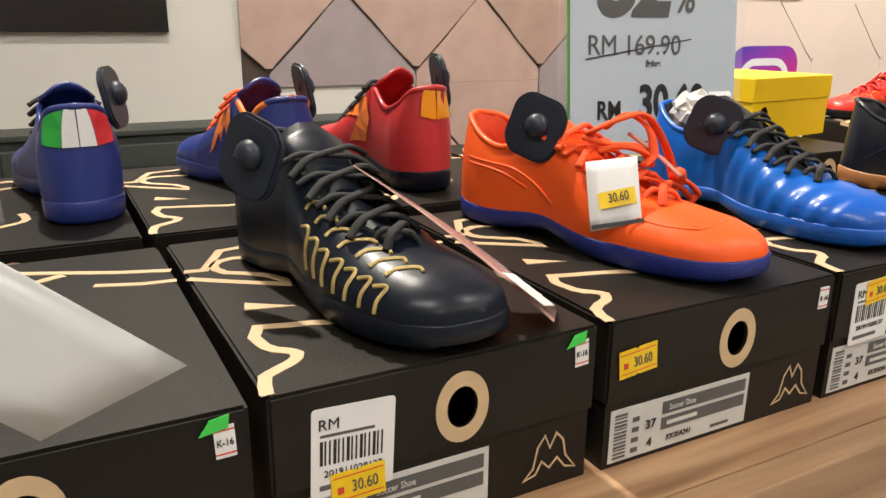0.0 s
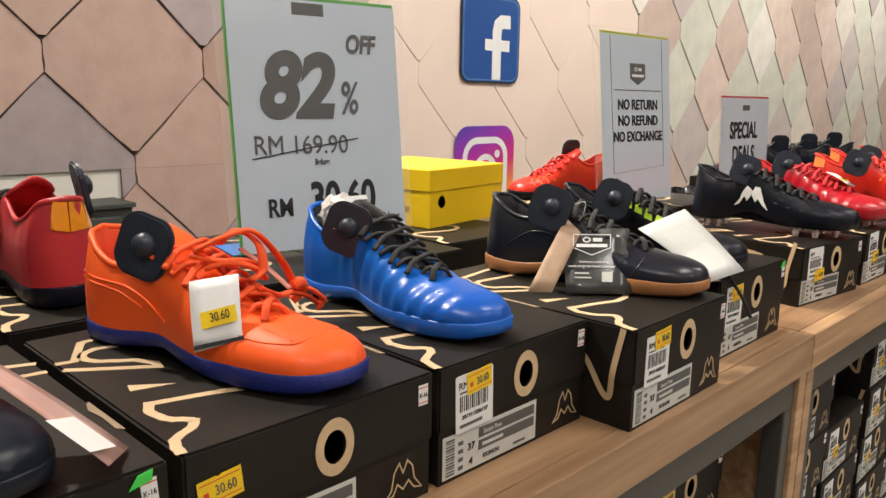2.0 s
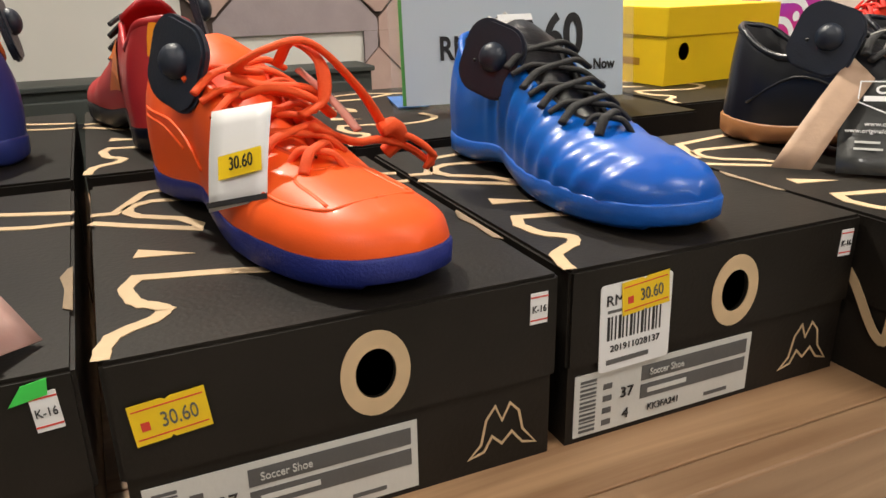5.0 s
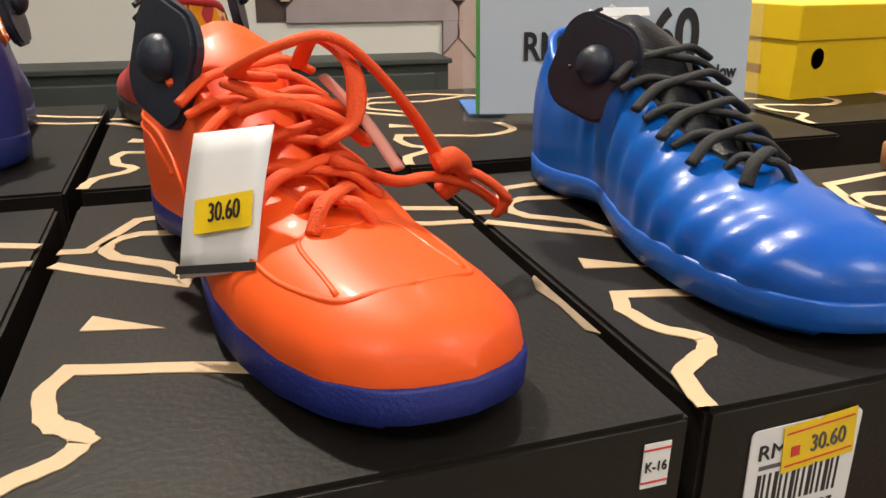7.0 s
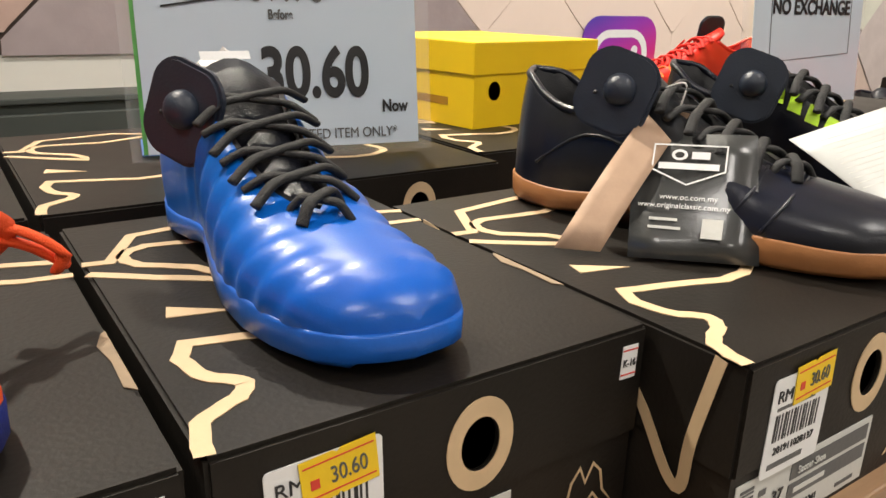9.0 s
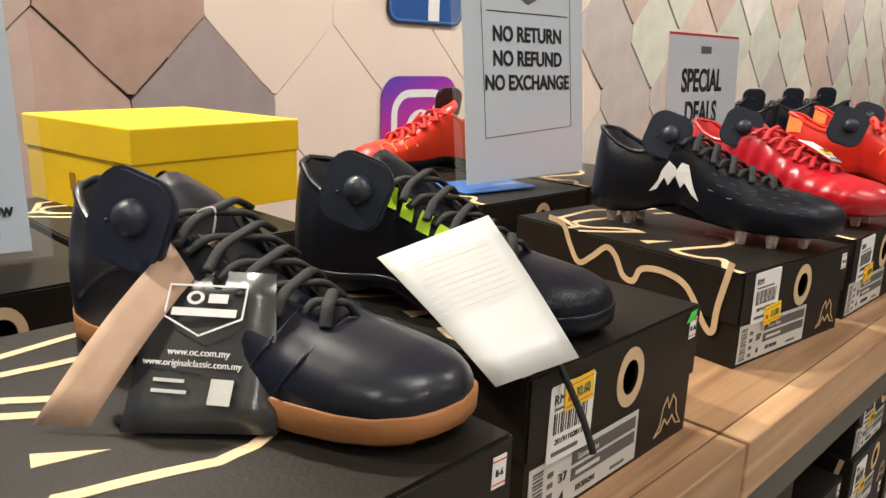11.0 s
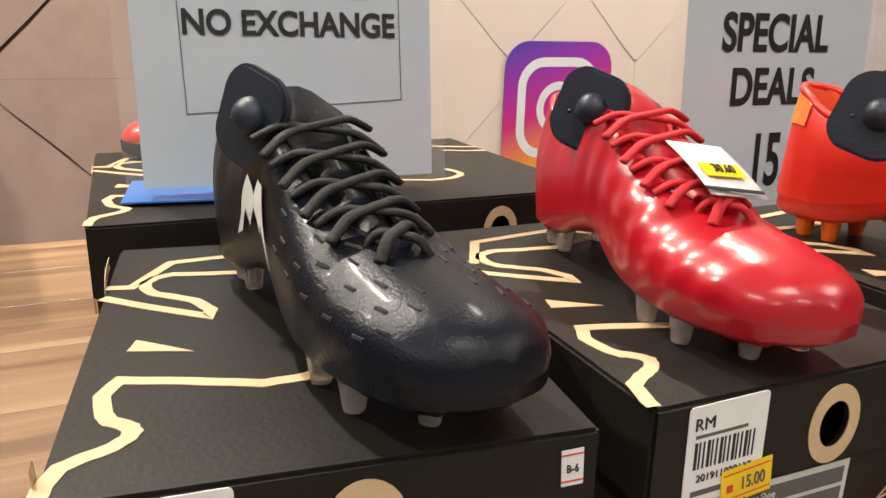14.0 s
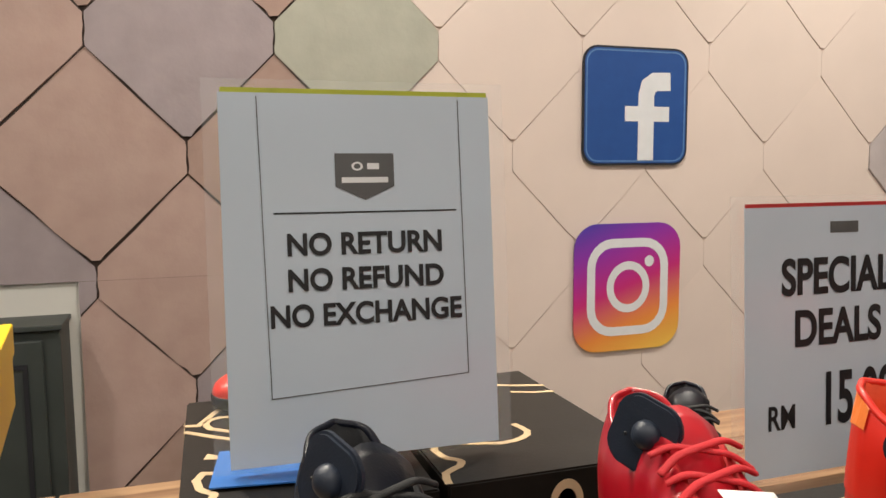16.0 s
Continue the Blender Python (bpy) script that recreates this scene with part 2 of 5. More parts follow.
def smooth_line(pts, per=6, closed=False):
    P = [Vector(p) for p in pts]
    n = len(P)
    out = []
    for i in range(n if closed else n - 1):
        a = P[(i - 1) % n] if (closed or i) else P[0]
        b, c = P[i], P[(i + 1) % n]
        d = P[(i + 2) % n] if (closed or i < n - 2) else P[-1]
        for j in range(per):
            t = j / per
            out.append(0.5 * ((2 * b) + (c - a) * t + (2 * a - 5 * b + 4 * c - d) * t * t + (3 * b - a - 3 * c + d) * t ** 3))
    if not closed:
        out.append(P[-1])
    return out


def tube(pts, r, flat=1.0, sides=7, bm=None, per=6):
    bm = bm or bmesh.new()
    line = smooth_line(pts, per)
    rings = []
    up = Vector((0, 0, 1))
    for i, p in enumerate(line):
        d = (line[min(i + 1, len(line) - 1)] - line[max(i - 1, 0)]).normalized()
        s = d.cross(up)
        s = s.normalized() if s.length > 1e-3 else Vector((1, 0, 0))
        u = s.cross(d)
        rings.append([bm.verts.new(p + s * r * math.cos(2 * math.pi * k / sides) + u * r * flat * math.sin(2 * math.pi * k / sides)) for k in range(sides)])
    for a, b in zip(rings, rings[1:]):
        for k in range(sides):
            bm.faces.new((a[k], a[(k + 1) % sides], b[(k + 1) % sides], b[k]))
    bm.faces.new(rings[0])
    bm.faces.new(rings[-1])
    return bm


def thing(name, m, label, category, group="", kind=""):
    e = new(name)
    e.empty_display_size = 0.05
    e.matrix_world = m
    return tagged(e, label, category, group, kind)


# ---- room ----
def slab(name, dims, material, label, category="structure"):
    return tagged(boxp(name, dims, material), label, category, "", "structure")


WY = 2.0
X0, X1, Y0 = -3.2, 12.0, -4.6
slab("floor", (X0, X1, Y0, WY + 0.2, -0.1, 0.0), FLOORM, "beige tiled shop floor under the display tables", "floor")
slab("ceiling", (X0, X1, Y0, WY + 0.2, CEIL, CEIL + 0.1), CEILM, "plain painted white shop ceiling", "ceiling")
wall_n = slab("wall_north", (X0, X1, WY, WY + 0.2, 0, CEIL), WALLW, "cream wall with a mural of pointed pastel shingles", "wall")
slab("wall_south", (X0, X1, Y0 - 0.2, Y0, 0, CEIL), WALLW, "plain white wall closing the shop", "wall")
slab("wall_west", (X0 - 0.2, X0, Y0 - 0.2, WY + 0.2, 0, CEIL), WALLW, "plain white side wall of the shop", "wall")
slab("wall_east", (X1, X1 + 0.2, Y0 - 0.2, WY + 0.2, 0, CEIL), WALLW, "plain white side wall at the far end", "wall")

# Out-of-view fixtures, for the display spots and the added wash lamps alike.
for a, b in SPOTS + [((x, 0.95, CEIL - 0.14), (x + 0.2, 2.0, 1.3)) for x in ADDED_WASH]:
    th = thing("spotlight", Matrix.Translation((a[0], a[1], CEIL)), "unseen black ceiling spotlight aimed at the display or mural", "spotlight", "ceiling spotlights")
    boxp("mount", (-0.04, 0.04, -0.04, 0.04, -0.02, 0), DARK, th)
    bm = bmesh.new()
    bmesh.ops.create_cone(bm, segments=20, radius1=0.05, radius2=0.035, depth=0.09, cap_ends=False, matrix=Matrix.Translation((0, 0, -0.075)))
    part("shade", bm, DARK, th)
# Bodies for the added fill lamps, all out of view.
for x, y in FILL_PANELS:
    th = thing("ceiling_light", Matrix.Translation((x, y, CEIL)), "unseen square white ceiling panel added as fill light", "ceiling light", "ceiling light panels")
    boxp("frame", (-0.31, 0.31, -0.31, 0.31, -0.02, 0), CEILM, th)
    boxp("diffuser", (-0.28, 0.28, -0.28, 0.28, -0.026, -0.0205), GLOW, th)

# dark low cabinet and black screen against the wall
th = thing("low_cabinet", Matrix.Translation((-0.6, WY - 0.14, 0)), "dark green-grey low cabinet standing against the white wall", "cabinet")
boxp("body", (0, 1.505, 0.012, 0.14, 0, 0.945), CAB, th, bevel=0.003)
boxp("top", (-0.005, 1.51, 0, 0.14, 0.9452, 0.957), CAB, th, bevel=0.002)
for i in range(3):
    a = 0.03 + i * 0.495
    d = boxp("door", (a, a + 0.45, 0.0, 0.0118, 0.05, 0.925), CAB, th, bevel=0.003)
    for q in ((a + 0.03, a + 0.42, -0.004, -0.0002, 0.865, 0.875), (a + 0.03, a + 0.04, -0.004, -0.0002, 0.12, 0.8648), (a + 0.41, a + 0.42, -0.004, -0.0002, 0.12, 0.8648)):
        boxp("moulding", q, DARK, d)
th = thing("wall_screen", Matrix.Translation((-0.9, WY, 1.17)), "black rectangular panel mounted on the white wall", "screen")
boxp("panel", (0, 1.21, -0.02, -0.001, 0, 0.7), SCREEN, th, bevel=0.002)

th = thing("call_point", Matrix.Translation((0.345, WY, 1.345)), "small red and white safety plate on the cream wall", "wall plate")
boxp("plate", (0, 0.1, -0.012, -0.001, 0, 0.075), mat("signal_red", (0.55, 0.03, 0.03), 0.4), th, bevel=0.002)
part("window", plate(rect(0.02, 0.08, 0.018, 0.052), pose(0, -0.0121, 0)), PWHITE, th)

# wall pictures: two rounded square prints
th = thing("wall_print", Matrix.Translation((2.236, WY - 0.012, 1.295)), "blue rounded square wall print with a white letter mark", "wall print")
part("border", plate(round_rect(0, 0.347, 0, 0.335, 0.045), t=0.004), DARK, th)
part("field", plate(round_rect(0.006, 0.341, 0.006, 0.329, 0.04), pose(0, -0.0042, 0), 0.001), FBBLUE, th)
part("rim", ribbon(round_rect(0.012, 0.335, 0.012, 0.323, 0.036), 0.004, pose(0, -0.0054, 0), closed=True), mat("print_light_blue", (0.12, 0.25, 0.5), 0.4), th)
bm = ribbon([(0.205, 0.012), (0.205, 0.2), (0.212, 0.225), (0.232, 0.238), (0.285, 0.24)], 0.052, pose(0, -0.0054, 0))
part("mark", bm, PWHITE, th)
part("mark", plate(rect(0.135, 0.282, 0.125, 0.168), pose(0, -0.0056, 0)), PWHITE, th)
th = thing("wall_print", Matrix.Translation((2.215, WY - 0.012, 0.752)), "rounded square wall print, orange to violet, with white ring", "wall print")
part("field", plate(round_rect(0, 0.355, 0, 0.375, 0.075), t=0.004), IGRAD, th)
part("outline", ribbon(round_rect(0.055, 0.30, 0.058, 0.318, 0.07), 0.026, pose(0, -0.0042, 0), closed=True), PWHITE, th)
part("circle", ring(0.178, 0.188, 0.072, 0.076, 0.68, pose(0, -0.0042, 0)), PWHITE, th)
part("dot", plate([(0.248 + 0.016 * math.cos(a * 0.524), 0.262 + 0.017 * math.sin(a * 0.524)) for a in range(12)], pose(0, -0.0042, 0)), PWHITE, th)


# ---- display tables ----
SH, FRONT, BACK, JOINT = 0.955, 0.247, 0.905, 1.045


def table(x0, x1, label):
    th = thing("display_table", Matrix.Translation((x0, 0, 0)), label, "table", "display tables")
    w = x1 - x0
    n = 7
    d = (BACK - FRONT - 0.02) / n
    for i in range(n):
        boxp("plank", (0.0, w, FRONT + 0.02 + i * d + 0.0004, FRONT + 0.02 + (i + 1) * d - 0.0004, SH - 0.022, SH), WOOD, th, bevel=0.0008)
    boxp("edge_band", (0.0, w, FRONT, FRONT + 0.0198, SH - 0.046, SH), WOODE, th, bevel=0.0015)
    for a in (0.0, w - 0.022):
        boxp("side_panel", (a, a + 0.022, FRONT + 0.004, BACK, 0.0, SH - 0.0465), WOODE, th, bevel=0.001)
    boxp("back_panel", (0.0225, w - 0.0225, BACK - 0.02, BACK - 0.002, 0.05, SH - 0.0225), DARK, th)
    f = boxp("top_rail", (0.024, w - 0.024, FRONT + 0.008, FRONT + 0.033, SH - 0.087, SH - 0.0475), STEEL, th, bevel=0.002)
    for a in (0.024, w - 0.049):
        boxp("post", (a, a + 0.025, FRONT + 0.008, FRONT + 0.033, 0.0, SH - 0.0874), STEEL, th, bevel=0.002)
    boxp("bottom_rail", (0.0495, w - 0.0495, FRONT + 0.008, FRONT + 0.033, 0.04, 0.07), STEEL, th, bevel=0.002)
    boxp("lower_deck", (0.0225, w - 0.0225, FRONT + 0.034, BACK - 0.021, 0.06, 0.08), WOOD, th)
    return th


table(-1.1, JOINT - 0.002, "oak-topped display table with a grey steel frame")
table(JOINT + 0.002, 3.2, "oak-topped display table standing beside another one")


# ---- shoe boxes ----
def holed(bm, x0, x1, z0, z1, cx, cz, rx, rz, y, n=24):
    """A front wall with an oval hole through it."""
    o = [bm.verts.new((cx + rx * math.cos(2 * math.pi * i / n), y, cz + rz * math.sin(2 * math.pi * i / n))) for i in range(n)]
    c = [bm.verts.new(p) for p in ((x0, y, z0), (x1, y, z0), (x1, y, z1), (x0, y, z1))]
    es = [bm.edges.new((o[i], o[(i + 1) % n])) for i in range(n)] + [bm.edges.new((c[i], c[(i + 1) % 4])) for i in range(4)]
    bmesh.ops.triangle_fill(bm, use_beauty=True, use_dissolve=False, edges=es, normal=(0, -1, 0))
    return c


LID_A = [(0.001, 0.002), (0.005, 0.020), (0.020, 0.029), (0.025, 0.037), (0.021, 0.043), (0.014, 0.051), (0.017, 0.077), (0.07, 0.062), (0.096, 0.068), (0.106, 0.08), (0.102, 0.1)]
LID_B = [(0.0, 0.171), (0.050, 0.136), (0.044, 0.158), (0.023, 0.173), (0.019, 0.190), (0.032, 0.201), (0.075, 0.196), (0.12, 0.214)]
LID_T = [(0.020, 0.115), (0.044, 0.098), (0.017, 0.104)]
SIDE = [(0.215, 0.089), (0.195, 0.085), (0.185, 0.068), (0.172, 0.052), (0.155, 0.062), (0.140, 0.074), (0.128, 0.068), (0.118, 0.052), (0.106, 0.05), (0.098, 0.063), (0.074, 0.066), (0.05, 0.058), (0.030, 0.030), (0.022, 0.028), (0.020, 0.05), (0.012, 0.089)]
MARK = [(0.0, 0.0), (0.006, 0.006), (0.0085, 0.018), (0.013, 0.024), (0.0165, 0.016), (0.0205, 0.024), (0.025, 0.019), (0.027, 0.009), (0.034, 0.0), (0.027, 0.002), (0.0215, 0.009), (0.0165, 0.004), (0.0115, 0.009), (0.0075, 0.002)]


def jagged(pts, amount, seed):
    rnd = random.Random(seed)
    out = []
    for a, b in zip(pts, pts[1:]):
        for k in range(3):
            t = k / 3
            out.append((a[0] + (b[0] - a[0]) * t + rnd.uniform(-amount, amount), a[1] + (b[1] - a[1]) * t + rnd.uniform(-amount, amount)))
    return out + [pts[-1]]


def bars(rows, m=None):
    bm = bmesh.new()
    for x0, x1, z0, z1 in rows:
        plate(rect(x0, x1, z0, z1), m, 0.0002, bm)
    return bm


def shoebox(x, y, yaw=0.0, w=0.18, d=0.255, h=0.09, z=SH, price="30.60", stick="white", small="white", label="", info=True, seed=0, side=False, group="shoe boxes on the tables", top=True, torn=False, low=False):
    rnd = random.Random(seed)
    th = thing("shoebox", pose(x, y, z, 0, 0, yaw), label or "black cardboard shoe box with tan line print", "shoe box", group)
    hx, hz, rx, rz = w * 0.535, h * 0.70, 0.0083, 0.0113
    lz = h * 0.47
    # tray
    bm = bmesh.new()
    a, b, c = 0.002, w - 0.002, d - 0.002
    holed(bm, a, b, 0.0, h - 0.003, hx, hz, rx, rz, 0.002)
    for q in ([(a, 0.002, 0), (a, c, 0), (a, c, h - 0.003), (a, 0.002, h - 0.003)], [(b, 0.002, 0), (b, c, 0), (b, c, h - 0.003), (b, 0.002, h - 0.003)],
              [(a, c, 0), (b, c, 0), (b, c, h - 0.003), (a, c, h - 0.003)], [(a, 0.002, 0), (b, 0.002, 0), (b, c, 0), (a, c, 0)]):
        bm.faces.new([bm.verts.new(p) for p in q])
    bmesh.ops.remove_doubles(bm, verts=bm.verts, dist=1e-5)
    part("tray", bm, CARD, th)
    # lid, with a rounded flap over the front
    bm = bmesh.new()
    holed(bm, 0, w, lz, h, hx, hz, rx, rz, 0.0)
    for q in ([(0, 0, lz), (0, d, lz), (0, d, h), (0, 0, h)], [(w, 0, lz), (w, d, lz), (w, d, h), (w, 0, h)], [(0, d, lz), (w, d, lz), (w, d, h), (0, d, h)], [(0, 0, h), (w, 0, h), (w, d, h), (0, d, h)]):
        bm.faces.new([bm.verts.new(p) for p in q])
    bmesh.ops.remove_doubles(bm, verts=bm.verts, dist=1e-5)
    bmesh.ops.recalc_face_normals(bm, faces=bm.faces)
    sharp = [e for e in bm.edges if len(e.link_faces) == 2 and e.calc_face_angle(0) > 1]
    bmesh.ops.bevel(bm, geom=sharp, offset=0.0016, segments=2, affect="EDGES")
    bmesh.ops.solidify(bm, geom=bm.faces[:], thickness=0.0011)
    lid = part("lid", bm, CARD, th, recalc=False)
    part("hole_ring", ring(hx, hz, 0.0147, 0.0188, 0.585, pose(0, -0.0002, 0)), KRAFT, lid, "tan printed ring round the finger hole")
    if top:
        lie = Matrix.Translation((0, 0, h + 0.0001)) @ LIE
        s = d / 0.255
        for k, line in enumerate((LID_A, LID_B)):
            part("line_print", ribbon(jagged([(p.x, p.y) for p in smooth_line([(px, py * s, 0) for px, py in line], 2)], 0.0003, seed + k), 0.0062, lie), KRAFT, lid)
        part("line_print", plate([(px, py * s) for px, py in LID_T], lie), KRAFT, lid)
        part("line_print", ribbon([(0.0, 0.186 * s), (0.012, 0.184 * s), (0.03, 0.222 * s), (0.09, 0.232 * s), (0.15, 0.205 * s), (w, 0.195 * s)], 0.006, lie), KRAFT, lid)
        part("line_print", ribbon([(w - 0.045, 0.185 * s), (w - 0.02, 0.176 * s), (w, 0.174 * s)], 0.0055, lie), KRAFT, lid)
    if torn:
        lie = Matrix.Translation((0, 0, h + 0.0003)) @ LIE
        part("torn_edge", plate([(w - 0.0003, 0.05), (w - 0.004, 0.054), (w - 0.0035, 0.075), (w - 0.0055, 0.09), (w - 0.0025, 0.10), (w - 0.0003, 0.103)], lie), CARD_IN, lid, "torn edge showing raw brown card")
    if side:
        sm = pose(0.0, 0, 0, 0, 0, 90)
        curve = [(p.x, p.y) for p in smooth_line([(a, b, 0) for a, b in SIDE], 4)]
        part("line_print", ribbon(curve, 0.0055, pose(-0.0004, 0, 0) @ Matrix.Scale(-1, 4, (1, 0, 0)) @ sm), KRAFT, lid)
    # front print and stickers
    fy = pose(0, 0.0018, 0)
    part("brand_mark", ribbon([(w - 0.043 + px, 0.008 + pz) for px, pz in MARK], 0.0011, fy, closed=True), KRAFT, th)
    if info:
        lb = part("size_label", plate(rect(0.006, w * 0.63, 0.003, 0.036), fy), GREYP, th, "white printed size label")
        part("label_field", bars([(0.044, w * 0.63 - 0.003, 0.025, 0.033), (0.044, w * 0.63 - 0.003, 0.015, 0.0228)], pose(0, 0.0013, 0)), DGREY, lb)
        part("label_print", bars([(0.048, 0.072, 0.0177, 0.0202)], pose(0, 0.0010, 0)), GREYP, lb)
        part("barcode", bars([(0.009, 0.018, 0.005 + i * 0.0022 + 0.0003 * (i % 3), 0.0064 + i * 0.0022) for i in range(13)], pose(0, 0.0013, 0)), DGREY, lb)
        part("label_print", bars([(0.022, 0.027, 0.006 + i * 0.0065, 0.009 + i * 0.0065) for i in range(4)] + [(0.085, 0.1, 0.006, 0.008)], pose(0, 0.0013, 0)), DGREY, lb)
        text("label_words", "Soccer Shoe", 0.0052, 0.0485, 0.0274, GREYP, lb, pose(0, 0.0011, 0), 0.8, align="LEFT")
        text("label_words", "KK3FA241", 0.0052, 0.0485, 0.0078, BLACK, lb, pose(0, 0.0012, 0), 0.85, align="LEFT")
        text("size_number", "37", 0.008, 0.0355, 0.019, BLACK, lb, pose(0, 0.0014, 0))
        text("size_number", "4", 0.008, 0.0355, 0.007, BLACK, lb, pose(0, 0.0014, 0))
    tilt = rnd.uniform(-3, 3)
    pm = pose(0.017 if w < 0.185 else 0.024, -0.0002, 0.044, 0, tilt, 0)
    if stick == "white":
        st = part("price_label", plate(round_rect(0, 0.040, -0.008, 0.036, 0.002), pm), WHITE, lid, "white barcode price label")
        part("barcode", bars([(0.004 + i * 0.0021, 0.0048 + i * 0.0021 + 0.0006 * (i % 3 == 0), 0.008, 0.020) for i in range(15)], pm @ pose(0, -0.0004, 0)), BLACK, st)
        text("number", "201911028137", 0.0047, 0.020, 0.002, BLACK, st, pm @ pose(0, 0, 0))
        text("number", "RM", 0.0075, 0.008, 0.0255, BLACK, st, pm)
        part("print_line", bars([(0.004, 0.03, 0.0218, 0.0232), (0.004, 0.028, -0.0045, -0.002)], pm @ pose(0, -0.0004, 0)), DGREY, st)
        yo = rnd.choice([(0.012, 0.019), (0.014, 0.022)]) if price == "30.60" else (0.02, -0.013)
    else:
        yo = (-0.009, 0.012)
    if low:
        yo = (0.010, -0.014)
    if stick == "none":
        return th
    ym = pm @ pose(yo[0], -0.0006, yo[1], 0, -4, 0)
    ys = part("price_sticker", plate([(0, 0), (0.0115, 0), (0.0125, 0.001), (0.0135, 0), (0.0265, 0), (0.0265, 0.0165), (0.0145, 0.0165), (0.013, 0.0155), (0.0115, 0.0165), (0, 0.0165)], ym), YELLOW, lid, "yellow price sticker")
    part("sticker_line", bars([(0.001, 0.0255, 0.0022, 0.0027), (0.001, 0.0255, 0.0138, 0.0143), (0.003, 0.006, 0.0055, 0.009)], ym @ pose(0, -0.0004, 0)), REDINK, ys)
    text("price", price, 0.0085, 0.0163, 0.0053, DGREY, ys, ym, 0.7)
    if small:
        sm = pose(w - 0.0145, -0.0002, h - 0.021, 0, rnd.uniform(-4, 4), 0)
        sl = part("code_sticker", plate(rect(0, 0.0085, 0, 0.0145), sm), WHITE, lid, "small white code sticker")
        part("sticker_line", bars([(0, 0.0085, 0.0016, 0.0022), (0, 0.0085, 0.0123, 0.0129)], sm @ pose(0, -0.0004, 0)), REDINK, sl)
        text("code", rnd.choice(["A-3", "K-16", "B-6"]), 0.0045, 0.0042, 0.0055, BLACK, sl, sm, 0.8)
        if small == "green":
            part("green_sticker", plate([(-0.006, 0.012), (0.006, 0.0135), (0.007, 0.0195), (-0.001, 0.0185)], sm @ pose(0, -0.0005, 0)), GREEN, lid, "green sticker scrap")
    return th


FR = 0.300
shoebox(-0.107, FR - 0.002, 0, small="green", seed=1, label="black cardboard shoe box with a dangling tag over it")
shoebox(0.081, FR, 0.5, w=0.176, small="green", seed=2, low=True, torn=True, label="black cardboard shoe box under a navy and gold boot")
shoebox(0.264, FR, 0, w=0.182, stick="yellow", seed=3, torn=True, label="black cardboard shoe box under an orange shoe")
shoebox(0.4515, FR, 0, seed=4, torn=True, label="black cardboard shoe box under a blue shoe")
shoebox(0.6335, 0.254, 0.5, w=0.172, seed=5, side=True, label="black cardboard shoe box pulled a little forward of its row")
shoebox(0.853, 0.285, 0, seed=6, small="green", label="black cardboard shoe box at the end of its row")
shoebox(1.155, 0.308, -7, w=0.182, d=0.262, h=0.082, seed=7, price="15.00", side=True, label="black cardboard shoe box with tan print down its side")
shoebox(1.362, 0.289, -1, h=0.082, seed=8, price="15.00", label="black cardboard shoe box under a red football boot")
shoebox(1.546, 0.25, 0, seed=9, price="15.00", side=True)
shoebox(1.742, 0.29, 0, seed=10, price="15.00")
shoebox(1.936, 0.29, 0, seed=11, price="15.00")
shoebox(2.13, 0.29, 0, seed=12, price="15.00")
# back row
BR = 0.585
for i, (x, y, w) in enumerate(((-0.113, BR, 0.18), (0.074, BR, 0.18), (0.262, BR, 0.178), (0.446, BR, 0.164), (0.614, BR, 0.164), (0.786, BR + 0.035, 0.18), (1.168, BR + 0.012, 0.186), (1.362, BR + 0.012, 0.186), (1.93, BR, 0.18), (2.13, BR, 0.18), (2.33, BR, 0.18))):
    shoebox(x, y, (-1.2 if x == 1.168 else 0), w=w, d=0.285, seed=30 + i, info=False, small="", stick="none", label="black cardboard shoe box in the rear row", group="rear row of shoe boxes", side=x == 1.168)
# stacks below the table tops
seed = 60
STACKED = {}
for x, n, y in ((1.098, 8, 0.287), (1.296, 7, 0.292), (1.49, 8, 0.287), (1.684, 8, 0.29), (1.878, 8, 0.287), (2.07, 8, 0.287), (0.765, 8, 0.305), (0.57, 6, 0.31)):
    base = 0.082 + (0.035 if x in (1.098, 1.49) else 0.02)
    lift = boxp("riser_board", (x, x + 0.18, 0.31, 0.55, 0.0805, base - 0.0005), DARK)
    tagged(lift, "dark board under a stack of shoe boxes", "board", "riser boards")
    for k in range(n):
        seed += 1
        m = pose(x + random.Random(seed).uniform(-0.004, 0.004), y + random.Random(seed + 500).uniform(-0.003, 0.006), base + k * 0.0905)
        key = (x > 1, k == n - 1)
        if key in STACKED:
            copy_thing(STACKED[key], m)
        else:
            STACKED[key] = shoebox(m.translation.x, m.translation.y, 0, z=m.translation.z, seed=seed, price="15.00" if x > 1 else "30.60", label="black cardboard shoe box stacked under the table", group="stacked shoe boxes", top=k == n - 1, side=True)

# yellow box
th = thing("yellow_shoebox", pose(0.846, 0.716, SH + 0.0905, 0, 0, 7), "bright yellow cardboard box with a round finger hole", "box")
bm = bmesh.new()
holed(bm, 0.002, 0.186, 0, 0.078, 0.03, 0.036, 0.0085, 0.0095, 0.002)
